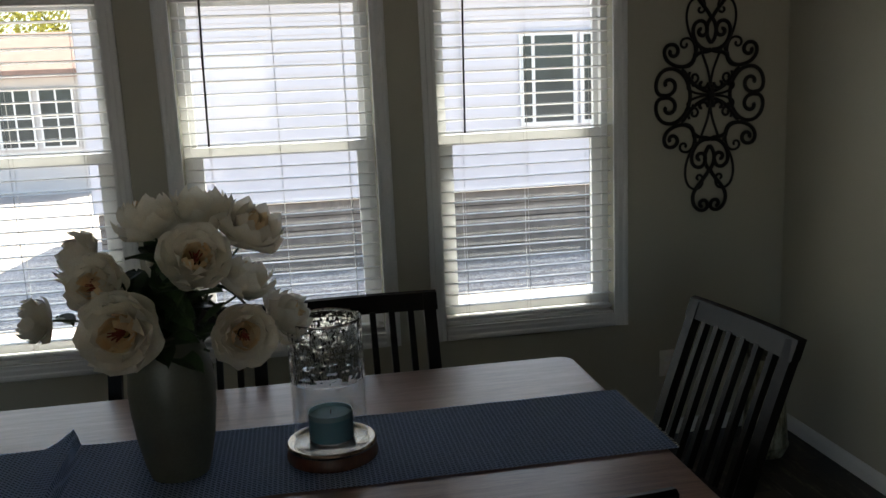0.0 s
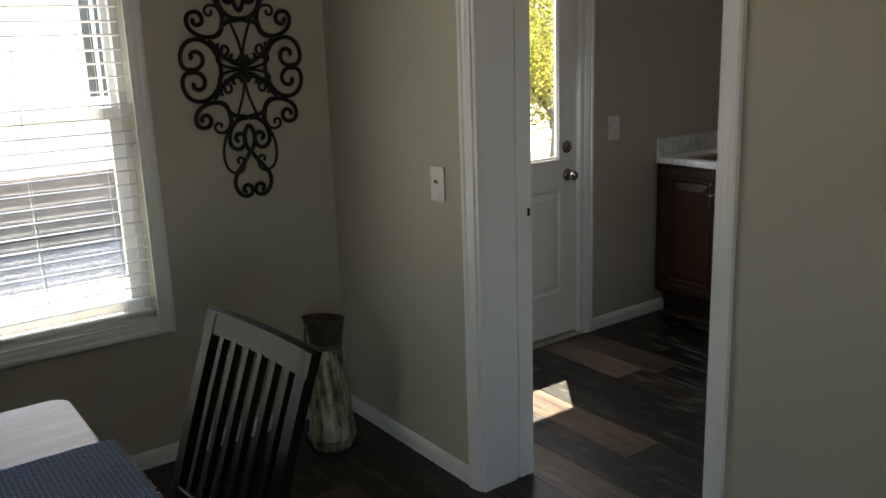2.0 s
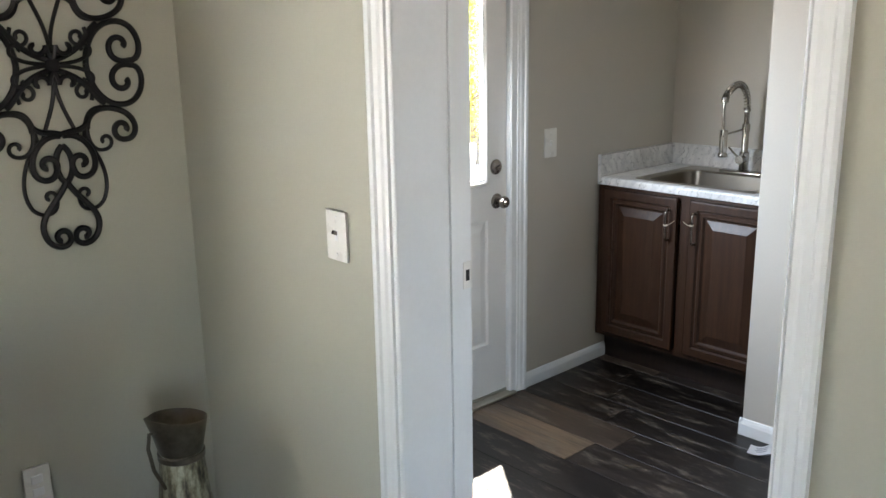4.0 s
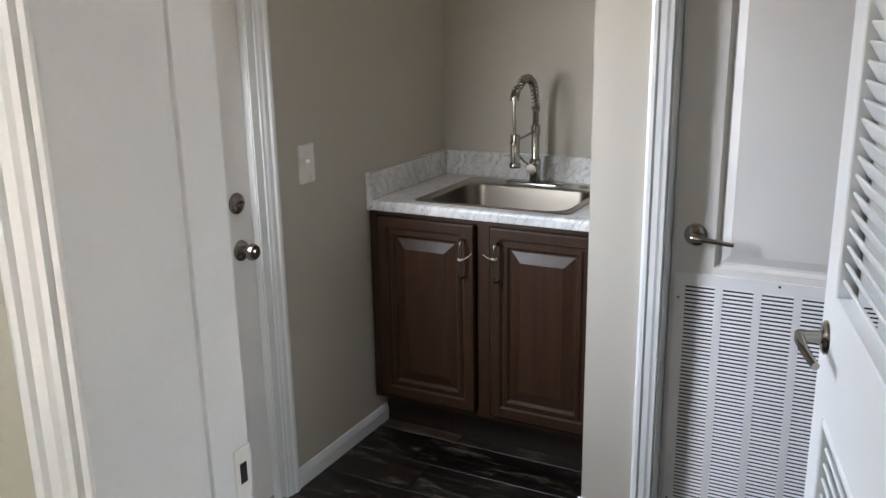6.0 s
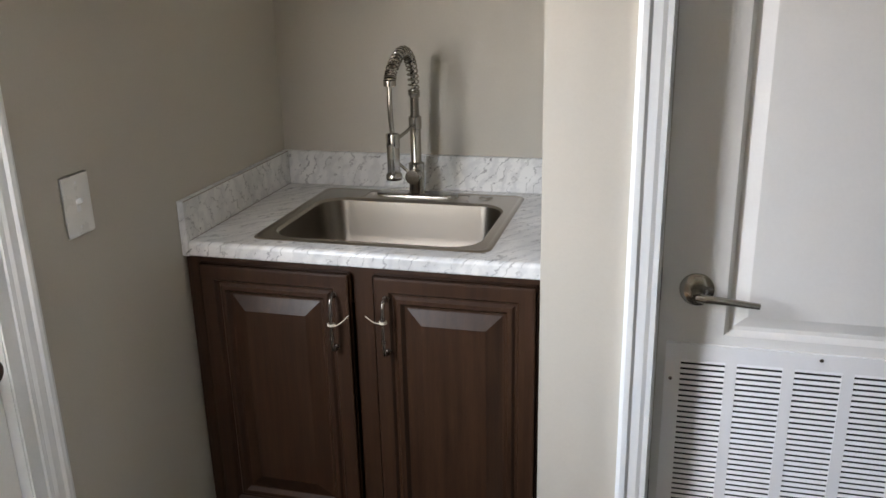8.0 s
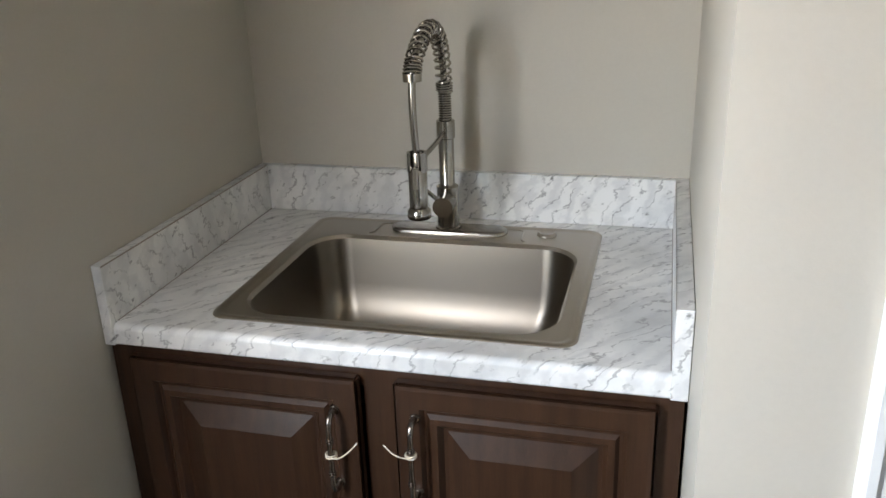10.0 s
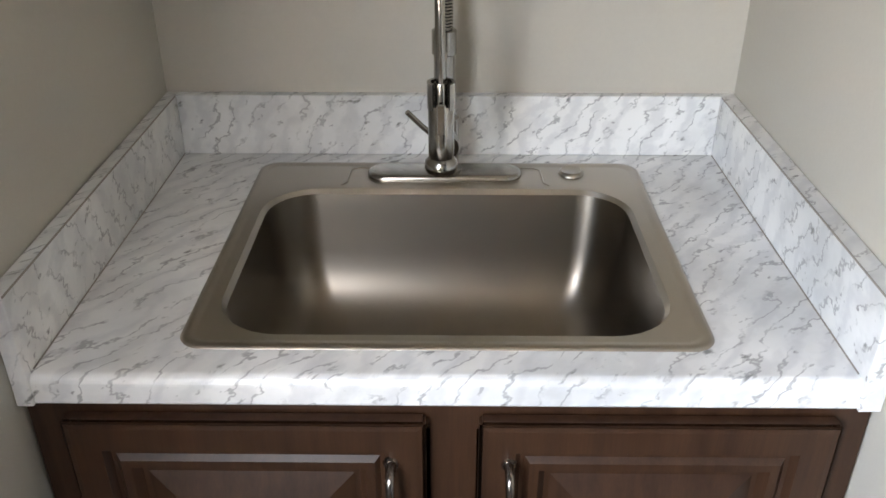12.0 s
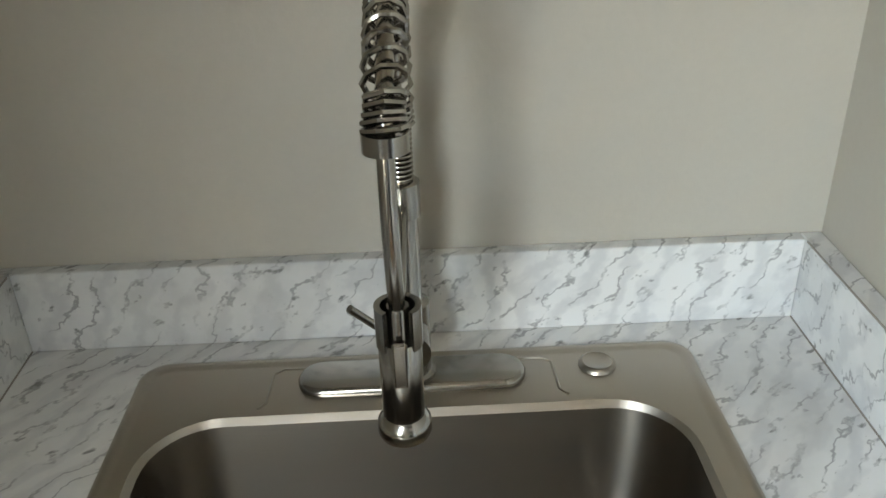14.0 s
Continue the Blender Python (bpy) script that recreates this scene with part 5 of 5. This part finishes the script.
# curls round the boss
scroll(spiral(0.038, 0.048, 0.006, 0.026, 420, 170) + uvbez((0.013, 0.052), (0.012, 0.030), (0.004, 0.020), (0.0, 0.010))[1:], THICK * 0.85, 0.007)
scroll(spiral(0.074, 0.074, 0.006, 0.022, -40, 270) + uvbez((0.074, 0.052), (0.096, 0.050), (0.104, 0.074), (0.094, 0.098))[1:], THIN, 0.003)
scroll(spiral(0.088, 0.040, 0.006, 0.019, 200, -60) + uvbez((0.097, 0.024), (0.070, 0.004), (0.030, 0.004), (0.0, 0.0))[1:], THIN, 0.005)
# neck: two thick curls, thin loops outside them, and the heart at the tip
scroll(uvbez((0.004, 0.188), (0.052, 0.180), (0.087, 0.230), (0.083, 0.272)) + uvbez((0.083, 0.272), (0.078, 0.314), (0.028, 0.316), (0.022, 0.278))[1:] + spiral(0.045, 0.264, 0.027, 0.008, 150, 440)[1:], THICK, 0.006)
scroll(uvbez((0.0, 0.215), (0.026, 0.235), (0.030, 0.290), (0.0, 0.318)), THICK, 0.003)
scroll(uvbez((0.060, 0.200), (0.106, 0.250), (0.127, 0.330), (0.096, 0.380)) + uvbez((0.096, 0.380), (0.070, 0.412), (0.026, 0.402), (0.030, 0.360))[1:] + spiral(0.048, 0.352, 0.019, 0.006, 155, 430)[1:], THIN, 0.002)
scroll(uvbez((0.0, 0.312), (0.025, 0.365), (0.074, 0.390), (0.076, 0.435)) + uvbez((0.076, 0.435), (0.076, 0.494), (0.016, 0.510), (0.006, 0.474))[1:] + spiral(0.030, 0.466, 0.024, 0.009, 160, 440)[1:], THICK, 0.005)
boss = lathe([(0, 0.012), (0.010, 0.011), (0.018, 0.006), (0.020, 0)], seg=16)
boss.transform(pose(OX, OY - 0.006, OZ, 90, 0, 0))
part("boss", boss, IRON, orn, smooth=True)


# ---- tall metal jug on the floor ----
JX, JY = -0.241, -0.300
jug = thing("metal_jug", (JX, JY, 0.0), "tall weathered galvanised metal jug standing in the corner", "jug")
lower = [(0.0, 0.0), (0.075, 0.0), (0.088, 0.006), (0.108, 0.050), (0.109, 0.058), (0.104, 0.064), (0.096, 0.16), (0.086, 0.27), (0.076, 0.36), (0.069, 0.425), (0.067, 0.436), (0.070, 0.442), (0.068, 0.450), (0.062, 0.446), (0.062, 0.430), (0.070, 0.36), (0.085, 0.20), (0.0, 0.19)]
funnel = [(0.0675, 0.4505), (0.078, 0.500), (0.088, 0.546), (0.0885, 0.550), (0.086, 0.551), (0.084, 0.546), (0.074, 0.500), (0.0635, 0.4505)]


def jug_part(profile, close):
    """Turned, then drawn out into a spout towards the top and dented all over."""
    bm = lathe([(r * 0.90, z) for r, z in profile], (JX, JY, 0), 40, close)
    for v in bm.verts:
        d = Vector((v.co.x - JX, v.co.y - JY))
        a = math.atan2(d.y, d.x)
        k = max(0.0, (v.co.z - 0.45) / 0.1)
        s = max(0.0, math.cos(a - radians(200))) ** 6
        v.co.x += d.x * 0.35 * s * k
        v.co.y += d.y * 0.35 * s * k
        v.co.z += 0.02 * s * k - 0.012 * k * math.cos(a - radians(20))
        dent = 0.012 * noise.noise(v.co * 22)
        v.co.x += d.x * dent
        v.co.y += d.y * dent
    return bm


part("body", jug_part(lower, False), GALV, jug, smooth=True)
part("funnel", jug_part(funnel, True), GALVDARK, jug, "dark rust-brown flared mouth", smooth=True)
hd_dir = Vector((-0.80, -0.25, 0)).normalized()
c = Vector((JX, JY, 0))
part("handle", tube(bmesh.new(), [c + hd_dir * 0.074 + Vector((0, 0, 0.535)), c + hd_dir * 0.104 + Vector((0, 0, 0.540)), c + hd_dir * 0.112 + Vector((0, 0, 0.50)), c + hd_dir * 0.100 + Vector((0, 0, 0.43)), c + hd_dir * 0.068 + Vector((0, 0, 0.36))], 0.0055, 8), GALVDARK, jug, smooth=True)
part("neck_band", lathe([(0.0615, 0.428), (0.0655, 0.431), (0.0655, 0.447), (0.0615, 0.450)], (JX, JY, 0), 40), GALVDARK, jug, smooth=True)


# ---- vase and flowers ----
VX, VY, VZ = -2.415, -1.590, TT + 0.005
vase = thing("ceramic_vase", (VX, VY, VZ), "tall grey-green speckled ceramic vase holding flowers", "vase")
prof = [(0, 0.0), (0.052, 0.0), (0.062, 0.004), (0.070, 0.03), (0.082, 0.09), (0.090, 0.155), (0.092, 0.20), (0.087, 0.25), (0.076, 0.29), (0.066, 0.312), (0.064, 0.322), (0.061, 0.326), (0.057, 0.322), (0.060, 0.305), (0.072, 0.27), (0.080, 0.20), (0.07, 0.06), (0, 0.05)]
part("body", lathe(prof, (VX, VY, VZ), 48), CERAMIC, vase, smooth=True)


def petal_mesh(name, length, width, cup, curl, material, seed):
    rng = random.Random(seed)
    NU, NV = 6, 6
    bm = bmesh.new()
    g = []
    for i in range(NU + 1):
        t = i / NU
        row = []
        for j in range(NV + 1):
            s = j / NV * 2 - 1
            wdt = width * (0.22 + 0.78 * math.sin(math.pi * 0.5 * min(t / 0.62, 1.0))) * (1.0 if t < 0.62 else math.sqrt(max(1 - ((t - 0.62) / 0.46) ** 2, 0.0)))
            ruffle = 0.055 * length * t ** 3 * (math.sin(s * 5.2 + seed) * 0.5 + rng.uniform(-0.10, 0.10))
            y = t * length * (1 - 0.10 * abs(s) ** 2.5 * t)
            z = cup * length * (t ** 1.6) + cup * 0.55 * width * s * s * (0.3 + t) - curl * length * max(0, t - 0.6) ** 2 * 3 + ruffle
            row.append(bm.verts.new((s * wdt * 0.5, y, z)))
        g.append(row)
    for i in range(NU):
        for j in range(NV):
            bm.faces.new((g[i][j], g[i][j + 1], g[i + 1][j + 1], g[i + 1][j]))
    me = bpy.data.meshes.new(name)
    bm.to_mesh(me)
    bm.free()
    me.materials.append(material)
    for p in me.polygons:
        p.use_smooth = True
    return me


OUTER = [petal_mesh("petal", 1.0, 1.30, 0.48, 0.08, PETAL, k) for k in range(3)]
MID = [petal_mesh("petal", 0.86, 1.05, 0.55, 0.0, PETAL, 5 + k) for k in range(3)]
INNER = [petal_mesh("petal", 0.58, 0.70, 0.75, -0.1, PETALIN, 9 + k) for k in range(2)]
leaf_bm = bmesh.new()
for i in range(7):
    t = i / 6
    w = 0.20 * math.sin(math.pi * min(t * 0.96 + 0.03, 1)) ** 0.8
    for s in (-1, 0, 1):
        leaf_bm.verts.new((s * w, t, 0.10 * t - 0.35 * t * t + 0.06 * abs(s)))
leaf_bm.verts.ensure_lookup_table()
for i in range(6):
    for s in range(2):
        a = i * 3 + s
        leaf_bm.faces.new([leaf_bm.verts[k] for k in (a, a + 1, a + 4, a + 3)])
LEAFMESH = bpy.data.meshes.new("leaf")
leaf_bm.to_mesh(LEAFMESH)
leaf_bm.free()
LEAFMESH.materials.append(LEAF)


def frame_along(d):
    return Vector(d).to_track_quat("Z", "Y").to_matrix().to_4x4()


def peony(at, face, size, openness, seed, label):
    rng = random.Random(seed)
    at = Vector(at)
    fl = thing("peony", at, label, "flower", "flowers in the vase")
    base = frame_along(face)
    spin0 = rng.uniform(0, 360)
    for meshes, n, tilt, sc, lift in ((OUTER, 5, -14, 0.84, -0.02), (OUTER, 5, 8, 0.98, 0.0), (OUTER, 5, 30, 0.98, 0.02), (MID, 5, 42, 0.98, 0.05), (MID, 5, 58, 0.80, 0.06), (INNER, 6, 52, 1.0, 0.08)):
        for k in range(n):
            ob = new("petal", rng.choice(meshes))
            ob.parent = fl
            s = size * sc * rng.uniform(0.92, 1.1)
            ob.matrix_basis = base @ pose(0, 0, lift * size - 0.42 * size, 0, 0, spin0 + 360 * k / n + rng.uniform(-14, 14)) @ pose(0, 0.03 * size, 0, (tilt * (1.4 - openness) if tilt > 0 else tilt) + rng.uniform(-9, 9), 0, 0) @ Matrix.Diagonal((s, s, s, 1))
        spin0 += 27
    st = bmesh.new()
    for k in range(18):
        a, r = rng.uniform(0, 6.28), rng.uniform(0.02, 0.2) * size
        p = Vector((math.cos(a) * r, math.sin(a) * r, 0.32 * size + rng.uniform(0, 0.12) * size))
        tube(st, [Vector((p.x * 0.3, p.y * 0.3, -0.1 * size)), p], 0.0016, 4)
    st.transform(base)
    part("stamens", st, STAMEN, fl, "dark red stamens", local=True)
    calyx = lathe([(0, -0.36), (0.10, -0.33), (0.17, -0.24), (0.12, -0.14)], seg=10)
    calyx.transform(base @ Matrix.Diagonal((size, size, size, 1)))
    part("calyx", calyx, STEM, fl, local=True)
    mouth = Vector((VX + (at.x - VX) * 0.18, VY + (at.y - VY) * 0.18, VZ + 0.30)) - at
    start = base @ Vector((0, 0, -0.33 * size))
    part("stem", tube(bmesh.new(), bezier(start, start + base.to_3x3() @ Vector((0, 0, -0.6 * size)), mouth + Vector((0, 0, 0.07)), mouth - Vector((0, 0, 0.09)), 10), 0.0028, 6), STEM, fl, local=True)
    for k in range(3):
        ob = new("leaf", LEAFMESH)
        ob.parent = fl
        p = start.lerp(mouth, 0.25 + 0.22 * k)
        s = rng.uniform(0.06, 0.10)
        ob.matrix_basis = Matrix.Translation(p) @ pose(0, 0, 0, rng.uniform(-35, 25), rng.uniform(-30, 30), rng.uniform(0, 360)) @ Matrix.Diagonal((s, s, s, 1))


BLOOMS = [
    ((-2.432, -1.52, 1.329), (-0.2, 0.2, 1.0), 0.078, 0.9), ((-2.325, -1.50, 1.339), (0.1, 0.3, 1.0), 0.072, 0.8),
    ((-2.225, -1.52, 1.296), (0.6, -0.3, 0.8), 0.074, 0.9), ((-2.332, -1.66, 1.267), (0.2, -0.9, 0.55), 0.072, 1.0),
    ((-2.577, -1.55, 1.265), (-0.9, -0.2, 0.5), 0.062, 0.6), ((-2.523, -1.66, 1.229), (-0.45, -0.9, 0.3), 0.068, 1.0),
    ((-2.662, -1.60, 1.149), (-0.95, -0.3, 0.1), 0.052, 0.5), ((-2.478, -1.72, 1.142), (-0.25, -0.95, 0.15), 0.084, 1.05),
    ((-2.246, -1.70, 1.112), (0.2, -0.95, 0.1), 0.068, 1.0), ((-2.163, -1.60, 1.116), (0.8, -0.3, 0.4), 0.062, 0.6),
    ((-2.246, -1.56, 1.191), (0.5, 0.1, 0.9), 0.068, 0.8), ((-2.40, -1.45, 1.22), (-0.1, 0.9, 0.5), 0.068, 0.8),
]
for i, (p, f, s, o) in enumerate(BLOOMS):
    peony(p, f, s, o, 30 + i, "open cream peony with a peach heart, artificial" if o > 0.85 else "half-closed cream peony, artificial")
grn = thing("foliage_spray", (VX, VY, VZ + 0.30), "dark green artificial leaves between the flowers", "leaves")
rng = random.Random(77)
for k in range(100):
    ob = new("leaf", LEAFMESH)
    ob.parent = grn
    a = rng.uniform(0, 360)
    s = rng.uniform(0.07, 0.125)
    ob.matrix_basis = Matrix.Translation((0.06 * math.cos(radians(a)) * rng.random(), 0.06 * math.sin(radians(a)) * rng.random(), rng.uniform(-0.03, 0.17))) @ pose(0, 0, 0, rng.uniform(-50, 60), rng.uniform(-25, 25), a) @ Matrix.Diagonal((s * 1.2, s, s, 1))

# ---- hurricane lantern with a candle ----
HX, HY, HZ = -2.080, -1.588, TT + 0.005
hl = thing("hurricane_lantern", (HX, HY, HZ), "glass hurricane cylinder on a wood and metal base", "candle holder")
part("base", lathe([(0, 0.0), (0.094, 0.0), (0.102, 0.004), (0.103, 0.012), (0.100, 0.022), (0.097, 0.030), (0, 0.030)], (HX, HY, HZ), 48), BASEWOOD, hl, "reddish wooden base", smooth=True)
part("plate", lathe([(0, 0.0305), (0.094, 0.0305), (0.100, 0.032), (0.1015, 0.037), (0.099, 0.042), (0.094, 0.043), (0.088, 0.040), (0, 0.0395)], (HX, HY, HZ), 48), steel("polished_metal", 0.12, (0.32, 0.27, 0.205), (3, 3, 3)), hl, "polished metal dish", smooth=True)
part("glass_cylinder", lathe([(0.0805, 0.0405), (0.083, 0.0405), (0.083, 0.188), (0.0805, 0.188)], (HX, HY, HZ), 56, close=True), CLEAR, hl, "clear glass lower part", smooth=True)
pb = []
for k in range(29):
    pb.append((0.0832 + 0.0006 * math.sin(k * 2.1), 0.1885 + k * 0.135 / 28))
top = lathe(pb + [(0.0822, 0.326)] + [(r - 0.0030, z) for r, z in reversed(pb)], (HX, HY, HZ), 72, close=True)
for v in top.verts:
    d = Vector((v.co.x - HX, v.co.y - HY, 0)).normalized()
    v.co += d * 0.0009 * noise.noise(Vector((v.co.x * 60, v.co.y * 60, v.co.z * 30)))
part("pebbled_rim", top, PEBBLE, hl, "pebbled mercury-look glass upper part", smooth=True)
ca = thing("jar_candle", (HX, HY, HZ + 0.040), "teal candle in a short glass jar", "candle")
part("jar", lathe([(0, 0.0), (0.046, 0.0), (0.0525, 0.004), (0.0525, 0.078), (0.0515, 0.080), (0.0502, 0.078), (0.0502, 0.006), (0, 0.005)], (HX, HY, HZ + 0.0405), 48), CLEAR, ca, "clear glass jar", smooth=True)
part("wax", lathe([(0, 0.0), (0.0494, 0.0), (0.0494, 0.050), (0, 0.050)], (HX, HY, HZ + 0.0465), 40), CANDLE, ca, smooth=True)
part("wax_top", lathe([(0, 0.0502), (0.0494, 0.0502), (0.0496, 0.062), (0.048, 0.062), (0.046, 0.054), (0, 0.0525)], (HX, HY, HZ + 0.0465), 40), WAXTOP, ca, "pale frosted wax surface", smooth=True)
part("wick", tube(bmesh.new(), [(HX, HY, HZ + 0.098), (HX + 0.002, HY, HZ + 0.110)], 0.0011, 6), WAND, ca)


# ---- outside ----
GZ = -0.80
gm = bmesh.new()
bmesh.ops.create_grid(gm, x_segments=2, y_segments=2, size=400)
for v in gm.verts:
    v.co.z = GZ
structure("ground", gm, GRAVEL, "pale gravel yard", "ground")
NYF = 8.1
nb = thing("neighbour_house", (0.6, NYF, GZ), "pale mobile home with horizontal siding and dark skirting", "house")
part("wall", boxed(-4.75, 6.2, NYF, NYF + 5, 0.16, 2.95), SIDING, nb)
sd = bmesh.new()
z = 0.16
while z < 2.9:
    profile_bar(sd, [(0, 0), (0, 0.022), (0.165, 0.006), (0.165, 0)], (-4.75, NYF, z), (6.2, NYF, z), (0, -1, 0), (0, 0, 1))
    z += 0.168
part("siding_boards", sd, SIDING, nb)
sk = bmesh.new()
for k in range(5):
    profile_bar(sk, [(0, 0), (0, 0.05 - 0.008 * (k % 2)), (0.175, 0.035), (0.185, 0)], (-4.7, NYF + 0.06, GZ + k * 0.19), (6.15, NYF + 0.06, GZ + k * 0.19), (0, -1, 0), (0, 0, 1))
part("skirting", sk, SKIRT, nb, "dark stone-look skirting")
rf = bmesh.new()
profile_bar(rf, [(0, 0), (2.8, 0.75), (5.6, 0.0), (5.6, -0.12), (0, -0.12)], (-4.95, NYF - 0.22, 2.98), (6.4, NYF - 0.22, 2.98), (0, 0, 1), (0, 1, 0))
part("roof", rf, ROOFING, nb)


def house_window(root, x0, x1, z0, z1, y, bars_at, crossbar=True):
    w = part("window", cells([x0, x1], [z0, z1], [(x0 + 0.05, x1 - 0.05, z0 + 0.05, z1 - 0.05)], y - 0.06, y - 0.012, lambda a, b, d: (a, d, b)), VINYL, root)
    part("pane", boxed(x0 + 0.045, x1 - 0.045, y - 0.034, y - 0.026, z0 + 0.045, z1 - 0.045), DARKPANE, w, "dark window glass")
    bars = bmesh.new()
    for k in bars_at:
        u = x0 + (x1 - x0) * k
        box(bars, u - 0.022, u + 0.022, y - 0.052, y - 0.036, z0 + 0.05, z1 - 0.05)
    if crossbar:
        box(bars, x0 + 0.05, x1 - 0.05, y - 0.0515, y - 0.0365, (z0 + z1) / 2 - 0.02, (z0 + z1) / 2 + 0.02)
    if bars_at:
        part("glazing_bar", bars, VINYL, w)
    else:
        bars.free()


house_window(nb, 0.97, 1.78, 1.02, 2.28, NYF - 0.012, (0.24,), False)
house_window(nb, 1.83, 2.10, 1.02, 2.28, NYF - 0.012, (), False)
far = thing("far_house", (-12.5, 21.0, GZ), "low far house with a terracotta roof and white windows", "house")
part("wall", boxed(-17.5, -7.2, 21.0, 27.0, GZ, 2.4), FARWALL, far)
rf = bmesh.new()
profile_bar(rf, [(0, 0), (3.4, 1.2), (6.8, 0.0), (6.8, -0.2), (0, -0.2)], (-18.0, 20.6, 2.5), (-6.8, 20.6, 2.5), (0, 0, 1), (0, 1, 0))
part("roof", rf, ROOFING, far)
for k in range(5):
    house_window(far, -11.9 + k * 1.05, -11.0 + k * 1.05, 0.45, 2.05, 20.98, (0.5,))


def tree(name, at, height, spread, label, seed, n):
    rng = random.Random(seed)
    t = thing(name, at, label, "tree")
    tr = bmesh.new()
    tube(tr, [(0, 0, 0), (0.05, 0.02, height * 0.3), (-0.03, 0.06, height * 0.62)], lambda u: 0.16 * (1 - 0.6 * u) * height / 5, 8)
    tips = []
    for k in range(7):
        a, r = rng.uniform(0, 6.28), spread * rng.uniform(0.4, 0.85)
        tip = Vector((math.cos(a) * r, math.sin(a) * r, height * rng.uniform(0.5, 0.92)))
        tube(tr, [(0, 0, height * rng.uniform(0.25, 0.5)), tip * 0.55 + Vector((0, 0, height * 0.18)), tip], lambda u: 0.06 * (1 - 0.8 * u) * height / 5, 6)
        tips.append(tip)
    part("trunk", tr, BARK, t, local=True)
    verts, faces = [], []
    for _ in range(n * 2):
        c = rng.choice(tips) + Vector((rng.gauss(0, 1), rng.gauss(0, 1), rng.gauss(0, 0.8))) * spread * 0.30
        s = spread * rng.uniform(0.012, 0.032)
        d = Vector((rng.gauss(0, 1), rng.gauss(0, 1), rng.gauss(0, 1))).normalized()
        e = d.orthogonal().normalized()
        f = d.cross(e)
        b = len(verts)
        verts += [tuple(c - e * s), tuple(c + f * s * 0.5), tuple(c + e * s), tuple(c - f * s * 0.5)]
        faces.append((b, b + 1, b + 2, b + 3))
    me = bpy.data.meshes.new("crown")
    me.from_pydata(verts, [], faces)
    me.materials.append(FOLIAGE)
    ob = new("crown", me)
    ob.parent = t
    return t


tree("tree", (9.6, 10.8, GZ), 4.6, 2.2, "bushy yellow-green tree in the sun", 1, 5000)
tree("tree", (12.8, 11.5, GZ), 5.2, 2.6, "bushy yellow-green tree in the sun", 2, 5000)
tree("tree", (8.3, 12.6, GZ), 3.4, 2.0, "low yellow-green bush beyond the outside door", 3, 4000)
tree("bush", (8.7, 7.9, GZ), 2.5, 1.5, "dense yellow-green bush in full sun", 13, 6000)
tree("bush", (10.3, 8.9, GZ), 2.9, 1.7, "dense yellow-green bush in full sun", 14, 6000)
tree("bush", (7.6, 9.8, GZ), 2.6, 1.5, "dense yellow-green bush in full sun", 15, 5000)
tree("tree", (-15.0, 30.0, GZ), 8.0, 3.5, "dark green tree behind the far house", 4, 5000)
tree("tree", (-9.5, 31.0, GZ), 8.5, 3.8, "dark green tree behind the far house", 5, 5000)
bh = thing("far_house", (20, 24, GZ), "white house far off beyond the trees", "house")
part("wall", boxed(16, 30, 24, 30, GZ, 3.6), FARWALL, bh)
rf = bmesh.new()
profile_bar(rf, [(0, 0), (3.4, 1.2), (6.8, 0.0), (6.8, -0.2), (0, -0.2)], (15.6, 23.6, 3.6), (30.4, 23.6, 3.6), (0, 0, 1), (0, 1, 0))
part("roof", rf, ROOFING, bh)

# ---- floor planks ----
sub = boxed(XW - 0.12, XE, YS - 0.12, 0.13, -0.12, -0.006)
floor = structure("floor", sub, DARK, "dark distressed wood-plank floor", "floor")
PWID, PLEN = 0.1865, 1.22
shared = None
col_i = 0
x = 1.150 - 37 * PWID
rng = random.Random(11)
while x < XE:
    start = 0.655 if abs(x - 1.150) < 0.01 else (-0.175 + PLEN if abs(x - 1.150 + 5 * PWID) < 0.01 else rng.uniform(0, PLEN))
    y = start
    while y > YS - 0.1:
        ya, yb = min(y, 0.125), max(y - PLEN, YS - 0.12)
        if ya - yb > 0.05:
            whole = abs((ya - yb) - PLEN) < 1e-6
            tan = (abs(x - 1.150) < 0.01 and yb < -0.5 < ya) or (abs(x - 1.150 + 5 * PWID) < 0.01 and yb < -1.2 < ya) or rng.random() < 0.05
            if tan:
                ob = part("plank", boxed(0.0006, PWID - 0.0006, -(ya - yb) + 0.0006, -0.0006, -0.006, 0.0, bevel=0.0008), PLANKTAN, None, "tan worn plank")
            elif whole and shared is not None:
                ob = new("plank", shared)
            else:
                bm = boxed(0.0006, PWID - 0.0006, -(ya - yb) + 0.0006, -0.0006, -0.006, 0.0, bevel=0.0008)
                ob = part("plank", bm, PLANK)
                if whole:
                    shared = ob.data
            ob.parent = floor
            ob.location = (x, ya, 0)
        y -= PLEN
    x += PWID
